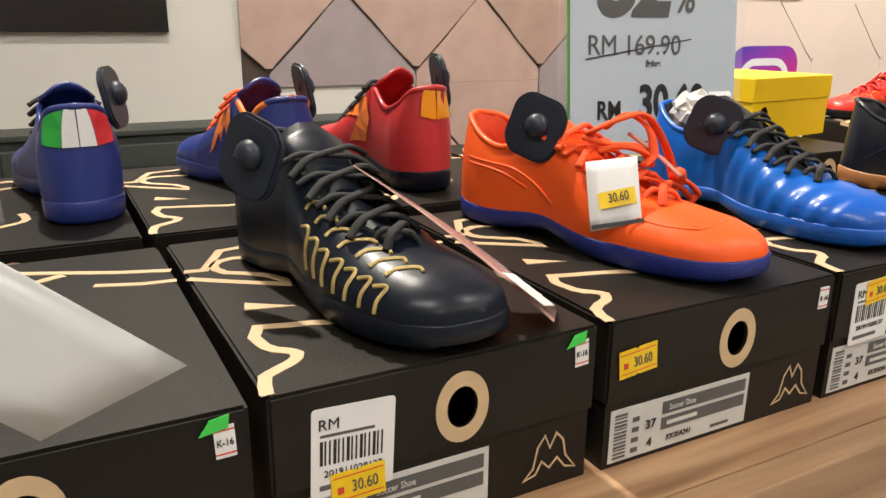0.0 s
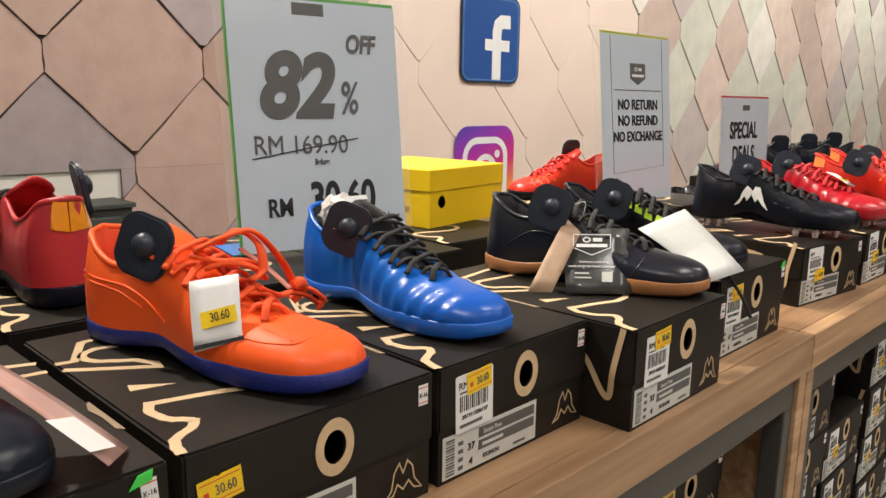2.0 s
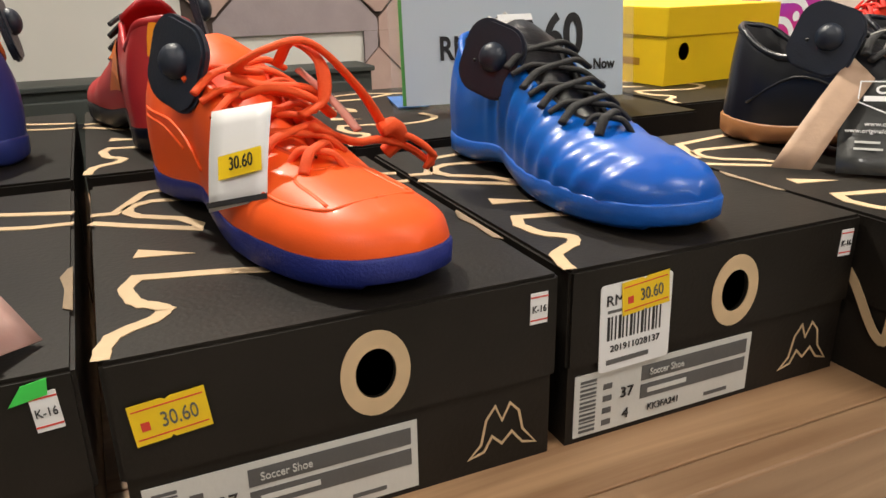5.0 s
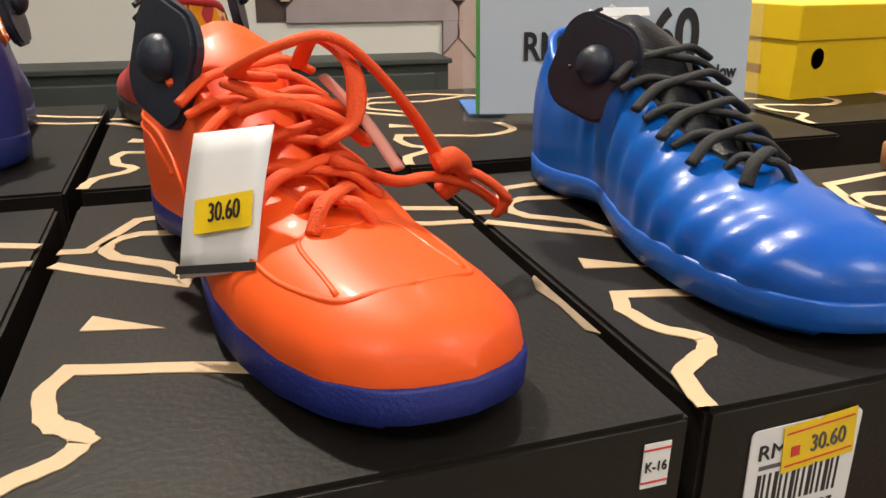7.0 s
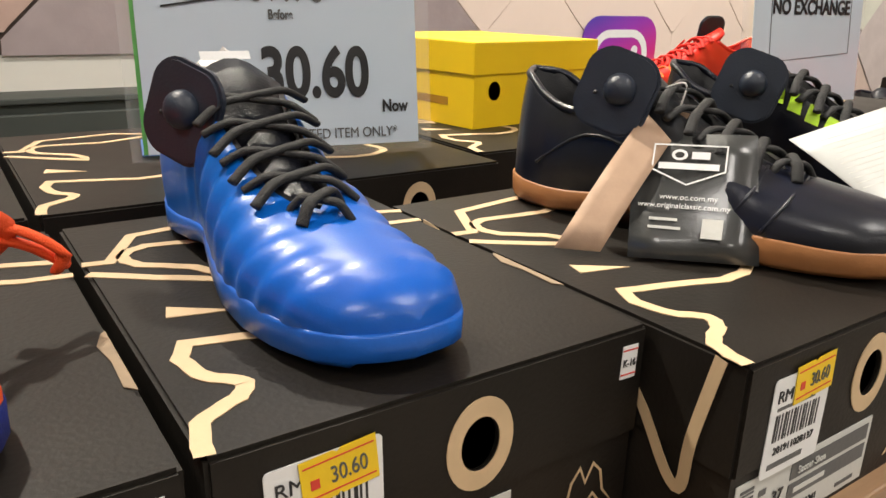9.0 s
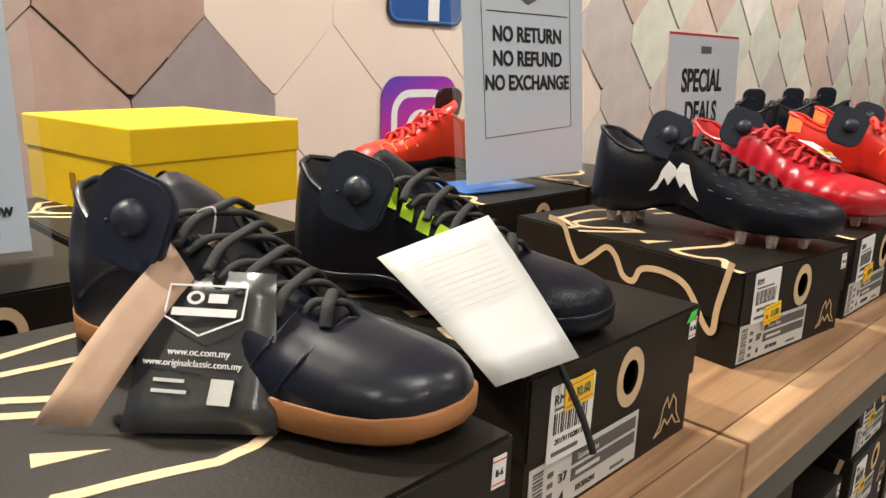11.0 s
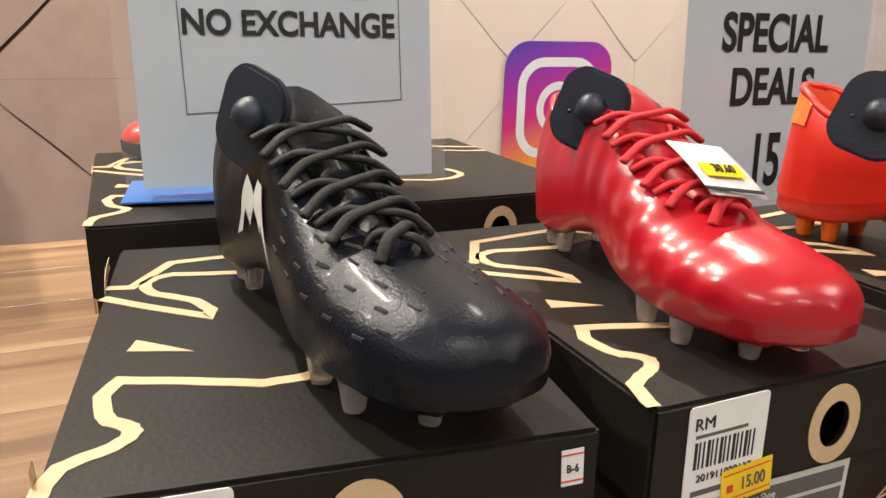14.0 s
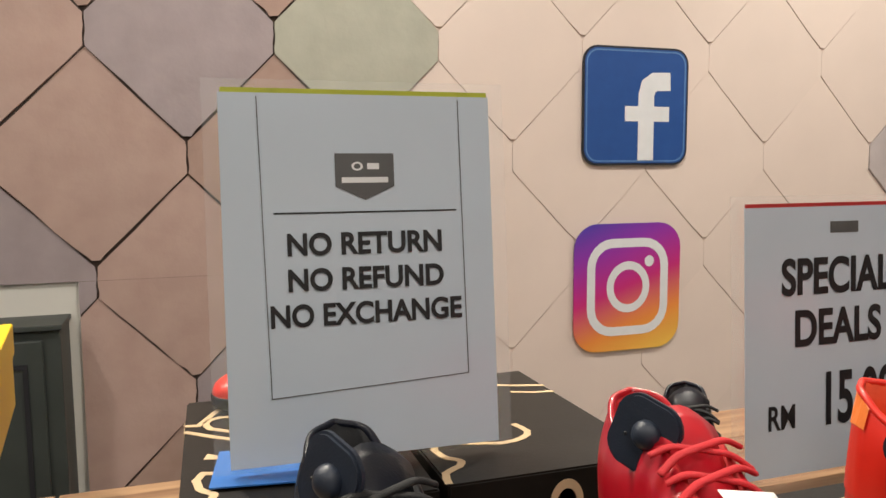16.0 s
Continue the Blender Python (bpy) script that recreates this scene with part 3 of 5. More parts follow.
for q in ([(0.002, 0.002, 0), (0.002, 0.198, 0), (0.002, 0.198, 0.078), (0.002, 0.002, 0.078)], [(0.186, 0.002, 0), (0.186, 0.198, 0), (0.186, 0.198, 0.078), (0.186, 0.002, 0.078)], [(0.002, 0.198, 0), (0.186, 0.198, 0), (0.186, 0.198, 0.078), (0.002, 0.198, 0.078)], [(0.002, 0.002, 0), (0.186, 0.002, 0), (0.186, 0.198, 0), (0.002, 0.198, 0)]):
    bm.faces.new([bm.verts.new(p) for p in q])
bmesh.ops.remove_doubles(bm, verts=bm.verts, dist=1e-5)
part("tray", bm, YBOX, th)
boxp("lid", (0, 0.188, 0, 0.20, 0.052, 0.084), YBOX, th, bevel=0.0015)
part("logo_mark", bars([(-0.10, -0.04, 0.02, 0.028), (-0.115, -0.104, 0.017, 0.034)], pose(0.0018, 0, 0, 0, 0, -90) @ pose(0.0, 0, 0) @ pose(0, 0, 0)), mat("brown_ink", (0.35, 0.17, 0.01), 0.5), th)


# ---- shoes ----
def shoe_mat(name, color, second=None, rough=0.32, coat=0.3, scale=18, bump=0.06, bs=900, spec=0.5):
    return mat(name, color, rough, var=0.1, scale=scale, bump=bump, bump_scale=bs, coat=coat, second=second, spec=spec)


UW = ([0, 0.012, 0.04, 0.09, 0.16, 0.28, 0.42, 0.54, 0.66, 0.76, 0.85, 0.92, 0.965, 0.99, 1.0], [0, 0.0125, 0.0215, 0.0280, 0.0295, 0.0268, 0.0245, 0.0295, 0.0345, 0.0360, 0.0345, 0.0302, 0.0230, 0.0135, 0.0])
RZ = ([0, 0.06, 0.14, 0.22, 0.29, 0.35, 0.40, 0.46, 0.53, 0.60, 0.68, 0.76, 0.84, 0.9, 0.95, 0.98, 1.0], [0.081, 0.078, 0.067, 0.061, 0.065, 0.075, 0.0775, 0.0705, 0.061, 0.0525, 0.0455, 0.0405, 0.0372, 0.0348, 0.0312, 0.0272, 0.0205])
RW = ([0, 0.03, 0.08, 0.16, 0.26, 0.33, 0.4, 0.5, 0.58, 0.65, 0.69, 0.72, 1.0], [0, 0.013, 0.0200, 0.0235, 0.0235, 0.0215, 0.0185, 0.0165, 0.0145, 0.0120, 0.008, 0.0, 0.0])


def bend(u):
    """Sideways sweep of the sole's centre line."""
    return 0.006 * math.sin(math.pi * u) - 0.006 * u * u


def arch(u, base):
    """How far the waist of a studded sole is raised."""
    return (0.011 if base > 0.02 else 0.0055) * math.exp(-((u - 0.40) / 0.13) ** 2)


def shoe_side(u, v, L, base, rip, ripn, k):
    """A point of the upper: u from heel to toe, v from sole to rim; k = -1 or 1 for the side."""
    w, hz, rw = np.interp(u, *UW), np.interp(u, *RZ) + base - 0.012, np.interp(u, *RW)
    th = v * math.pi / 2
    full = 0.35 * min(1, max(0, (u - 0.3) / 0.3))
    cy = rw + (w - rw) * max(0, math.cos(th)) ** (0.95 - 0.45 * full)
    low = base + arch(u, base)
    cz = low + (hz - low) * math.sin(th) ** (1.0 - 0.1 * full)
    bulge = 0.0022 * math.sin(math.pi * min(1, v * 1.4)) * min(1, u * 12) * min(1, (1 - u) * 12)
    if rip:
        f = min(1, max(0, (u - 0.3) / 0.12)) * min(1, max(0, (0.97 - u) / 0.1)) * math.sin(math.pi * min(1, v * 1.15 + 0.05))
        bulge += rip * f * math.sin(2 * math.pi * (u * ripn - 0.6 * v))
    y = (0.012 + (1 - 0.012) * u) * L if u > 0.1 else L * (u + 0.035 * (1 - u * 10) * math.sin(th) * 0.6 + 0.012 * u * 10)
    return Vector((k * (cy + bulge) + bend(u), y, cz + (bulge * 0.6 if v > 0.6 else 0)))


US = sorted(set([0, 0.006, 0.015, 0.03] + [0.05 + 0.0118 * i for i in range(79)] + [0.985, 0.993, 1.0]))


def upper(L, base, rip=0.0, ripn=14, lo=0.0, hi=1.0, v0=0.0, v1=1.0, off=0.0, nv=12, sides=(-1, 1)):
    bm = bmesh.new()
    us = [u for u in US if lo <= u <= hi]
    for k in sides:
        g = [[bm.verts.new(shoe_side(u, v0 + (v1 - v0) * j / nv, L, base, rip, ripn, k)) for j in range(nv + 1)] for u in us]
        for a, b in zip(g, g[1:]):
            for j in range(nv):
                bm.faces.new((a[j], a[j + 1], b[j + 1], b[j]) if k < 0 else (a[j], b[j], b[j + 1], a[j + 1]))
    bmesh.ops.remove_doubles(bm, verts=bm.verts, dist=0.00015)
    bmesh.ops.recalc_face_normals(bm, faces=bm.faces)
    if off:
        bm.normal_update()
        nr = {v: v.normal.copy() for v in bm.verts}
        s = 1 if sum(n.dot(v.co - Vector((0, v.co.y, 0.03))) for v, n in nr.items()) > 0 else -1
        for v, n in nr.items():
            v.co += n * off * s
    return bm


def lining(L, base):
    bm = bmesh.new()
    us = [u for u in US if u <= 0.72]
    for k in (-1, 1):
        g = []
        for u in us:
            r = shoe_side(u, 1.0, L, base, 0, 1, k)
            w = float(np.interp(u, *UW)) * 0.82
            inner = Vector((k * w + bend(u), max(r.y, 0.006), base + 0.008))
            mid = r.lerp(inner, 0.4) + Vector((k * 0.0015, 0, 0))
            g.append([bm.verts.new(p) for p in (r, r + Vector((-k * 0.0022, 0.0012 if u < 0.05 else 0, 0.0006)), mid + Vector((-k * 0.003, 0, 0)), inner, Vector((bend(u), max(r.y, 0.006), base + 0.006)))])
        for a, b in zip(g, g[1:]):
            for j in range(4):
                bm.faces.new((a[j], a[j + 1], b[j + 1], b[j]))
    bmesh.ops.remove_doubles(bm, verts=bm.verts, dist=0.0001)
    return bm


def sole(L, z0, z1, grow=0.0012, lift=0.004, tread=False):
    bm = bmesh.new()
    us = US
    out = []
    seq = [(-1, u) for u in us] + [(1, u) for u in reversed(us[1:-1])]
    rings = []
    for q, (zz, gr) in enumerate(((z0, -0.004), (z0 + 0.25 * (z1 - z0), grow * 0.7), (z1 - 0.0012, grow), (z1, grow * 0.4), (z1, -0.006))):
        rg = []
        for k, u in seq:
            w = float(np.interp(u, *UW))
            e = gr * min(1, w / 0.012)
            spring = lift * max(0, (u - 0.72) / 0.28) ** 2
            wave = 0.003 * math.exp(-((u - 0.42) / 0.12) ** 2) if q < 2 else 0.002 * math.exp(-((u - 0.75) / 0.12) ** 2) + 0.003 * math.exp(-(u / 0.15) ** 2)
            yy = L * (0.012 + 0.988 * u if u > 0.1 else u * 1.1 + 0.002) + gr * (1 if u > 0.97 else -1 if u < 0.02 else 0)
            rg.append(bm.verts.new((k * (w + e) + bend(u), yy, zz + spring * (1 - 0.3 * q / 4) + wave + arch(u, z1))))
        rings.append(rg)
    n = len(seq)
    for a, b in zip(rings, rings[1:]):
        for i in range(n):
            bm.faces.new((a[i], a[(i + 1) % n], b[(i + 1) % n], b[i]))
    bm.faces.new(rings[0])
    bm.faces.new(rings[-1])
    return bm


def tongue(L, dz=0.0, h=0.004):
    bm = bmesh.new()
    g = []
    for i in range(15):
        u = 0.72 - 0.39 * i / 14
        z = float(np.interp(max(u, 0.36), *RZ)) + dz - 0.001 + (0.012 + h) * max(0, (0.44 - u) / 0.1) ** 1.2
        w = 0.009 + 0.0135 * i / 14
        if i == 14:
            w *= 0.7
        y = L * (u - 0.02 * max(0, (0.4 - u) / 0.1))
        g.append([bm.verts.new((bend(u) + w * q, y, z - 0.006 * q * q + 0.0012 * (1 - abs(q)))) for q in (-1, -0.6, -0.2, 0.2, 0.6, 1)])
    for a, b in zip(g, g[1:]):
        for j in range(5):
            bm.faces.new((a[j], a[j + 1], b[j + 1], b[j]))
    bmesh.ops.recalc_face_normals(bm, faces=bm.faces)
    bmesh.ops.solidify(bm, geom=bm.faces[:], thickness=0.0025)
    return bm


def side_patch(L, base, pts, k, off=0.0012, rip=0, ripn=1):
    """A flat print on the upper's side: an outline in u, v."""
    bm = bmesh.new()
    dense = []
    n = len(pts)
    for i in range(n):
        a, b = pts[i], pts[(i + 1) % n]
        for j in range(3):
            dense.append((a[0] + (b[0] - a[0]) * j / 3, a[1] + (b[1] - a[1]) * j / 3))
    vs = []
    for u, v in dense:
        p = shoe_side(u, v, L, base, rip, ripn, k)
        pu = shoe_side(u + 0.01, v, L, base, rip, ripn, k) - p
        pv = shoe_side(u, min(1, v + 0.02), L, base, rip, ripn, k) - p
        nn = pu.cross(pv).normalized()
        if nn.x * k < 0 and abs(nn.x) > 0.05:
            nn = -nn
        if nn.z < -0.3:
            nn = -nn
        vs.append(bm.verts.new(p + nn * off))
    es = [bm.edges.new((vs[i], vs[(i + 1) % len(vs)])) for i in range(len(vs))]
    bmesh.ops.triangle_fill(bm, use_beauty=True, edges=es)
    return bm


def stripe(L, base, line, k, r=0.0008, flat=1.0, rip=0, ripn=1, off=0.0004):
    """A raised seam or printed bar along u, v points."""
    pts = []
    for u, v in line:
        p = shoe_side(u, v, L, base, rip, ripn, k)
        c = Vector((bend(u), p.y, p.z * 0.5))
        pts.append(p + (p - c).normalized() * off)
    return tube(pts, r, flat, 6, per=4)


def security_tag(parent, at, normal, spin=0.0, size=0.042):
    """Flat rounded square with a knob, standing on its pin."""
    m = Matrix.Translation(at) @ Vector(normal).to_track_quat("-Y", "Z").to_matrix().to_4x4() @ pose(0, 0, 0, 0, spin, 0)
    h = size / 2
    outline = round_rect(-h * 0.92, h * 0.92, -h, h, 0.011, 5)
    outline = [(x * (1 + 0.10 * (1 - (z / h) ** 2)), z * (1 + 0.08 * (1 - (x / h) ** 2))) for x, z in outline]
    bm = plate(outline, m, 0.0055)
    bm.faces.new([v for v in bm.verts][:len(outline)])
    bmesh.ops.recalc_face_normals(bm, faces=bm.faces)
    bmesh.ops.bevel(bm, geom=[e for e in bm.edges if len(e.link_faces) == 2 and e.calc_face_angle(0) > 1.2], offset=0.0016, segments=2, affect="EDGES")
    tg = part("security_tag", bm, TAGP, parent, "dark grey plastic security tag", smooth=False)
    bm = bmesh.new()
    bmesh.ops.create_uvsphere(bm, u_segments=18, v_segments=10, radius=0.0088, matrix=m @ pose(0.002, -0.0065, 0.002) @ Matrix.Diagonal((1, 0.85, 1, 1)))
    part("knob", bm, TAGP, tg, smooth=True)
    bm = bmesh.new()
    bmesh.ops.create_uvsphere(bm, u_segments=8, v_segments=5, radius=0.0013, matrix=m @ pose(-0.010, -0.0053, -0.004))
    part("pin_mark", bm, BLACK, tg)
    return tg


def laces(parent, L, material, rows=5, r=0.0029, u0=0.43, u1=0.715, cross=True, label="", dz=0.0):
    for i in range(rows):
        u = u1 - (u1 - u0) * i / (rows - 1)
        z = float(np.interp(u, *RZ))
        w = float(np.interp(u, *RW)) + 0.0095
        du = (u1 - u0) / (rows - 1) * (0.8 if cross else 0)
        for k in ((1, -1) if cross else (1,)):
            pts = []
            for q in (-1.0, -0.6, -0.2, 0.2, 0.6, 1.0):
                uu = u + du * (q * k * 0.5 + 0.1)
                zz = float(np.interp(uu, *RZ))
                pts.append((bend(u) + w * q, L * (0.012 + uu), zz + dz + 0.0045 - 0.0075 * q * q * (1 if abs(q) > 0.9 else 0.35) + 0.0016 * (k > 0)))
            part("lace", tube(pts, r, 0.6, 8), material, parent, label, True)


def rope(parent, pts, material, r=0.002, flat=0.7, label=""):
    return part("lace", tube(pts, r, flat, 8), material, parent, label, True)


def shoe(heel, toe, z, label, up, so, lin, lace, kind="indoor", L=0.235, rip=0.0, ripn=14, tag=None, tongue_mat=None, stud=None, group="shoes on display", tall=1.0):
    d = Vector((toe[0] - heel[0], toe[1] - heel[1]))
    yaw = math.degrees(math.atan2(-d.x, d.y))
    L = d.length
    th = thing("football_boot" if kind == "cleat" else "indoor_shoe", pose(heel[0], heel[1], z, 0, 0, yaw), label, "football shoe", group)
    th.matrix_basis = th.matrix_basis @ Matrix.Diagonal((1, 1, tall, 1))
    rise = 0.012 if kind == "cleat" else 0.0
    base = 0.012 + rise
    if kind == "cleat":
        body = part("sole", sole(L, rise, base + 0.002, -0.0006, 0.003), so, th, smooth=True)
        for u, q in ((0.13, -0.55), (0.13, 0.55), (0.205, -0.55), (0.205, 0.55), (0.68, -0.75), (0.68, 0.75), (0.78, -0.8), (0.79, 0.75), (0.87, -0.55), (0.88, 0.30)):
            w = float(np.interp(u, *UW))
            bm = bmesh.new()
            bmesh.ops.create_cone(bm, segments=12, radius1=0.0042, radius2=0.0065, depth=rise + 0.0024, cap_ends=True, matrix=Matrix.Translation((bend(u) + w * q, L * u, (rise + 0.0024) / 2 + 0.003 * max(0, (u - 0.72) / 0.28) ** 2)))
            part("stud", bm, stud or CLEAR, th, smooth=False)
    else:
        part("sole", sole(L, 0.0, base + 0.002), so, th, smooth=True)
    part("upper", upper(L, base, rip, ripn), up, th, smooth=True, recalc=False)
    part("lining", lining(L, base), lin, th, smooth=True)
    part("tongue", tongue(L, rise), tongue_mat or up, th, smooth=True)
    if lace:
        laces(th, L, lace, dz=rise)
    part("collar", tube([shoe_side(u, 1.0, L, base, 0, 1, -1) for u in (0.36, 0.3, 0.24, 0.18, 0.12, 0.07, 0.035, 0.012)] + [shoe_side(0, 1, L, base, 0, 1, 1)] + [shoe_side(u, 1.0, L, base, 0, 1, 1) for u in (0.012, 0.035, 0.07, 0.12, 0.18, 0.24, 0.3, 0.36)], 0.0025, 1.0, 8, per=3), up, th, smooth=True)
    if tag:
        if len(tag) == 3:
            inv = pose(heel[0], heel[1], z, 0, 0, yaw).inverted()
            nw = Vector((-0.85, -0.5, 0.12)).normalized()
            security_tag(th, inv @ (Vector(tag) + nw * (0.001 if z < SH + 0.09 else 0.007 if kind == "cleat" else 0.0)), inv.to_3x3() @ nw, 18)
        else:
            u, k, zz, spin, tip = tag
            p = shoe_side(u, 0.9, L, base, 0, 1, k)
            security_tag(th, Vector((p.x + k * 0.004, p.y, zz)), (k, tip, 0.22), spin)
    return th, L, base


Z = SH + 0.0905
NAVY = shoe_mat("navy_synthetic", (0.005, 0.009, 0.018), rough=0.36, coat=0.05, spec=0.3)
BLK = shoe_mat("black_synthetic", (0.008, 0.008, 0.009), second=(0.005, 0.007, 0.016), rough=0.30, coat=0.04, bump=0.2, bs=800, spec=0.22)
BLKIN = mat("black_lining", (0.012, 0.012, 0.014), 0.8, bump=0.2, bump_scale=900)
ORANGE = shoe_mat("orange_synthetic", (0.99, 0.115, 0.015), rough=0.46, coat=0.06, bump=0.04, spec=0.35)
ORLACE = mat("orange_lace", (0.98, 0.10, 0.015), 0.7, bump=0.5, bump_scale=1400)
ORIN = mat("orange_lining", (0.75, 0.07, 0.015), 0.8, bump=0.2)
BLUESOLE = mat("blue_rubber", (0.012, 0.024, 0.20), 0.5, bump=0.3, bump_scale=700)
BLUE = shoe_mat("bright_blue_synthetic", (0.001, 0.125, 0.55), second=(0.002, 0.078, 0.44), rough=0.34, coat=0.15, scale=9, spec=0.4)
BLUES2 = mat("blue_gloss_rubber", (0.010, 0.12, 0.55), 0.35, var=0.1)
BLKLACE = mat("black_lace", (0.008, 0.008, 0.009), 0.7, bump=0.5, bump_scale=1400)
KMAT = shoe_mat("black_navy_leather", (0.012, 0.013, 0.015), second=(0.006, 0.008, 0.020), scale=12, coat=0.12, spec=0.35)
GUM = mat("gum_rubber", (0.40, 0.17, 0.06), 0.45, var=0.1)
RED = shoe_mat("red_synthetic", (0.50, 0.006, 0.018), second=(0.38, 0.004, 0.014), rough=0.32, coat=0.35)
REDIN = mat("red_lining", (0.50, 0.012, 0.014), 0.7)
REDLACE = mat("red_lace", (0.55, 0.012, 0.020), 0.7, bump=0.5, bump_scale=1400)
SCARLET = shoe_mat("scarlet_synthetic", (0.72, 0.022, 0.010), rough=0.4, coat=0.1)
SCARLACE = mat("scarlet_lace", (0.70, 0.03, 0.02), 0.7, bump=0.4, bump_scale=1400)
ORPRINT = mat("orange_print", (0.88, 0.22, 0.04), 0.4)
ORSTUD = mat("orange_stud", (0.85, 0.16, 0.01), 0.4)
GOLD = mat("gold_print", (0.55, 0.42, 0.16), 0.35, metal=0.3, var=0.2, scale=90)
DBLUE = shoe_mat("royal_blue_synthetic", (0.022, 0.040, 0.21), rough=0.4, coat=0.1)
FLUOR = mat("fluorescent_green", (0.50, 0.80, 0.02), 0.5)
MUTERED = shoe_mat("brick_red_synthetic", (0.50, 0.028, 0.032), rough=0.42, coat=0.1)
AMBER = mat("amber_gloss", (0.90, 0.33, 0.015), 0.2, coat=0.6)
FLAGG, FLAGR = mat("flag_green", (0.03, 0.42, 0.06), 0.5), mat("flag_red", (0.65, 0.025, 0.03), 0.5)
NOTE = mat("note_paper", (0.56, 0.57, 0.56), 0.35, var=0.06, scale=25, bump=0.15, bump_scale=30, coat=0.2)


def brand_patch(th, L, base, k, material, u=0.37, v=0.42, su=0.16, sv=0.34):
    """The twin-peaked mark on a shoe's side."""
    pts = [(0.0, 0.0), (0.16, 0.3), (0.22, 0.62), (0.34, 0.95), (0.46, 0.72), (0.50, 0.6), (0.58, 0.95), (0.72, 1.0), (0.80, 0.6), (0.86, 0.3), (1.0, -0.12), (0.84, 0.0), (0.68, 0.28), (0.60, 0.05), (0.48, 0.4), (0.36, 0.08), (0.28, 0.36), (0.14, 0.02)]
    part("side_mark", side_patch(L, base, [(u + p * su, v + q * sv) for p, q in pts], k), material, th)


def swing_tag(parent, m, w, h, material, name="swing_tag", label="", curl=0.0, n=8):
    """A hanging card in x, z, curled forwards, w wide, from z = 0 down to -h."""
    bm = bmesh.new()
    g = []
    for i in range(n + 1):
        t = i / n
        g.append([bm.verts.new(m @ Vector((x, -curl * math.sin(t * 2.6) + 0.15 * curl * x / w, -h * t))) for x in (-w / 2, 0, w / 2)])
    for a, b in zip(g, g[1:]):
        for j in range(2):
            bm.faces.new((a[j], a[j + 1], b[j + 1], b[j]))
    bmesh.ops.recalc_face_normals(bm, faces=bm.faces)
    bmesh.ops.solidify(bm, geom=bm.faces[:], thickness=0.0006)
    return part(name, bm, material, parent, label)


def card(parent, tl, tr, br, bl, material, name, label, bow=0.002):
    """A card by its four corners in the room; gives the card, its own frame, width and height."""
    inv = parent.matrix_basis.inverted()
    tl, tr, br, bl = [inv @ Vector(p) for p in (tl, tr, br, bl)]
    x = ((tr - tl) + (br - bl)) / 2
    down = ((bl - tl) + (br - tr)) / 2
    w, h = x.length, down.length
    x.normalize()
    y = x.cross(down).normalized()
    zz = x.cross(y)
    top = (tl + tr) / 2
    m = Matrix((x, y, zz)).transposed().to_4x4()
    m.translation = top
    if (m.to_3x3() @ Vector((0, 0, -1))).dot(down) < 0:
        m = m @ pose(0, 0, 0, 0, 180, 0)
    g, bm = [], bmesh.new()
    for i in range(7):
        t = i / 6
        a, b = tl.lerp(bl, t), tr.lerp(br, t)
        g.append([bm.verts.new(a.lerp(b, s / 4) - (m.to_3x3() @ Vector((0, 1, 0))) * bow * math.sin(math.pi * t)) for s in range(5)])
    for a, b in zip(g, g[1:]):
        for j in range(4):
            bm.faces.new((a[j], a[j + 1], b[j + 1], b[j]))
    bmesh.ops.recalc_face_normals(bm, faces=bm.faces)
    bmesh.ops.solidify(bm, geom=bm.faces[:], thickness=0.0005)
    return part(name, bm, material, parent, label, True), m @ pose(0, -bow - 0.0012, 0), w, h


def price_card(parent, corners):
    c, m, w, h = card(parent, *corners, WHITE, "price_card", "white price card with yellow sticker", 0.001)
    part("price_sticker", plate(rect(-w * 0.36, w * 0.36, -h * 0.72, -h * 0.48), m @ pose(0, 0, 0, 0, -3, 0)), YELLOW, c)
    part("foot_band", plate(rect(-w * 0.5, w * 0.5, -h * 0.995, -h * 0.94), m), BLACK, c)
    text("price", "30.60", 0.0085, 0.001, -h * 0.65, BLACK, c, m @ pose(0, -0.0002, 0, 0, -3, 0), 0.7)
    return c


# orange shoe
th, L, b = shoe((0.326, 0.556), (0.379, 0.307), Z, "bright orange indoor football shoe with dark blue sole", ORANGE, BLUESOLE, ORIN, ORLACE, tag=(0.319, 0.454, 1.126))
for k in (1, -1):
    for line in ([(0.06, 0.42), (0.14, 0.50), (0.22, 0.56), (0.30, 0.46), (0.38, 0.28), (0.46, 0.16)], [(0.05, 0.36), (0.14, 0.44), (0.22, 0.48), (0.28, 0.40), (0.36, 0.22)]):
        part("seam", stripe(L, b, line, k, 0.0009), ORANGE, th, smooth=True)
inv = th.matrix_basis.inverted()


def bow(pts, r, flat):
    rope(th, [inv @ Vector(p) for p in pts], ORLACE, r, flat)


bow([(0.352, 0.432, 1.122), (0.339, 0.419, 1.126), (0.352, 0.408, 1.135), (0.372, 0.404, 1.137), (0.396, 0.407, 1.113), (0.412, 0.413, 1.088)], 0.0040, 0.45)
bow([(0.362, 0.432, 1.126), (0.366, 0.416, 1.137), (0.376, 0.405, 1.128), (0.374, 0.396, 1.112), (0.362, 0.392, 1.106)], 0.0034, 0.5)
bow([(0.366, 0.388, 1.101), (0.388, 0.398, 1.090), (0.406, 0.410, 1.087), (0.424, 0.416, 1.080), (0.438, 0.418, 1.069)], 0.0034, 0.6)
bow([(0.410, 0.412, 1.090), (0.424, 0.412, 1.086), (0.436, 0.412, 1.076), (0.434, 0.416, 1.068)], 0.0032, 0.6)
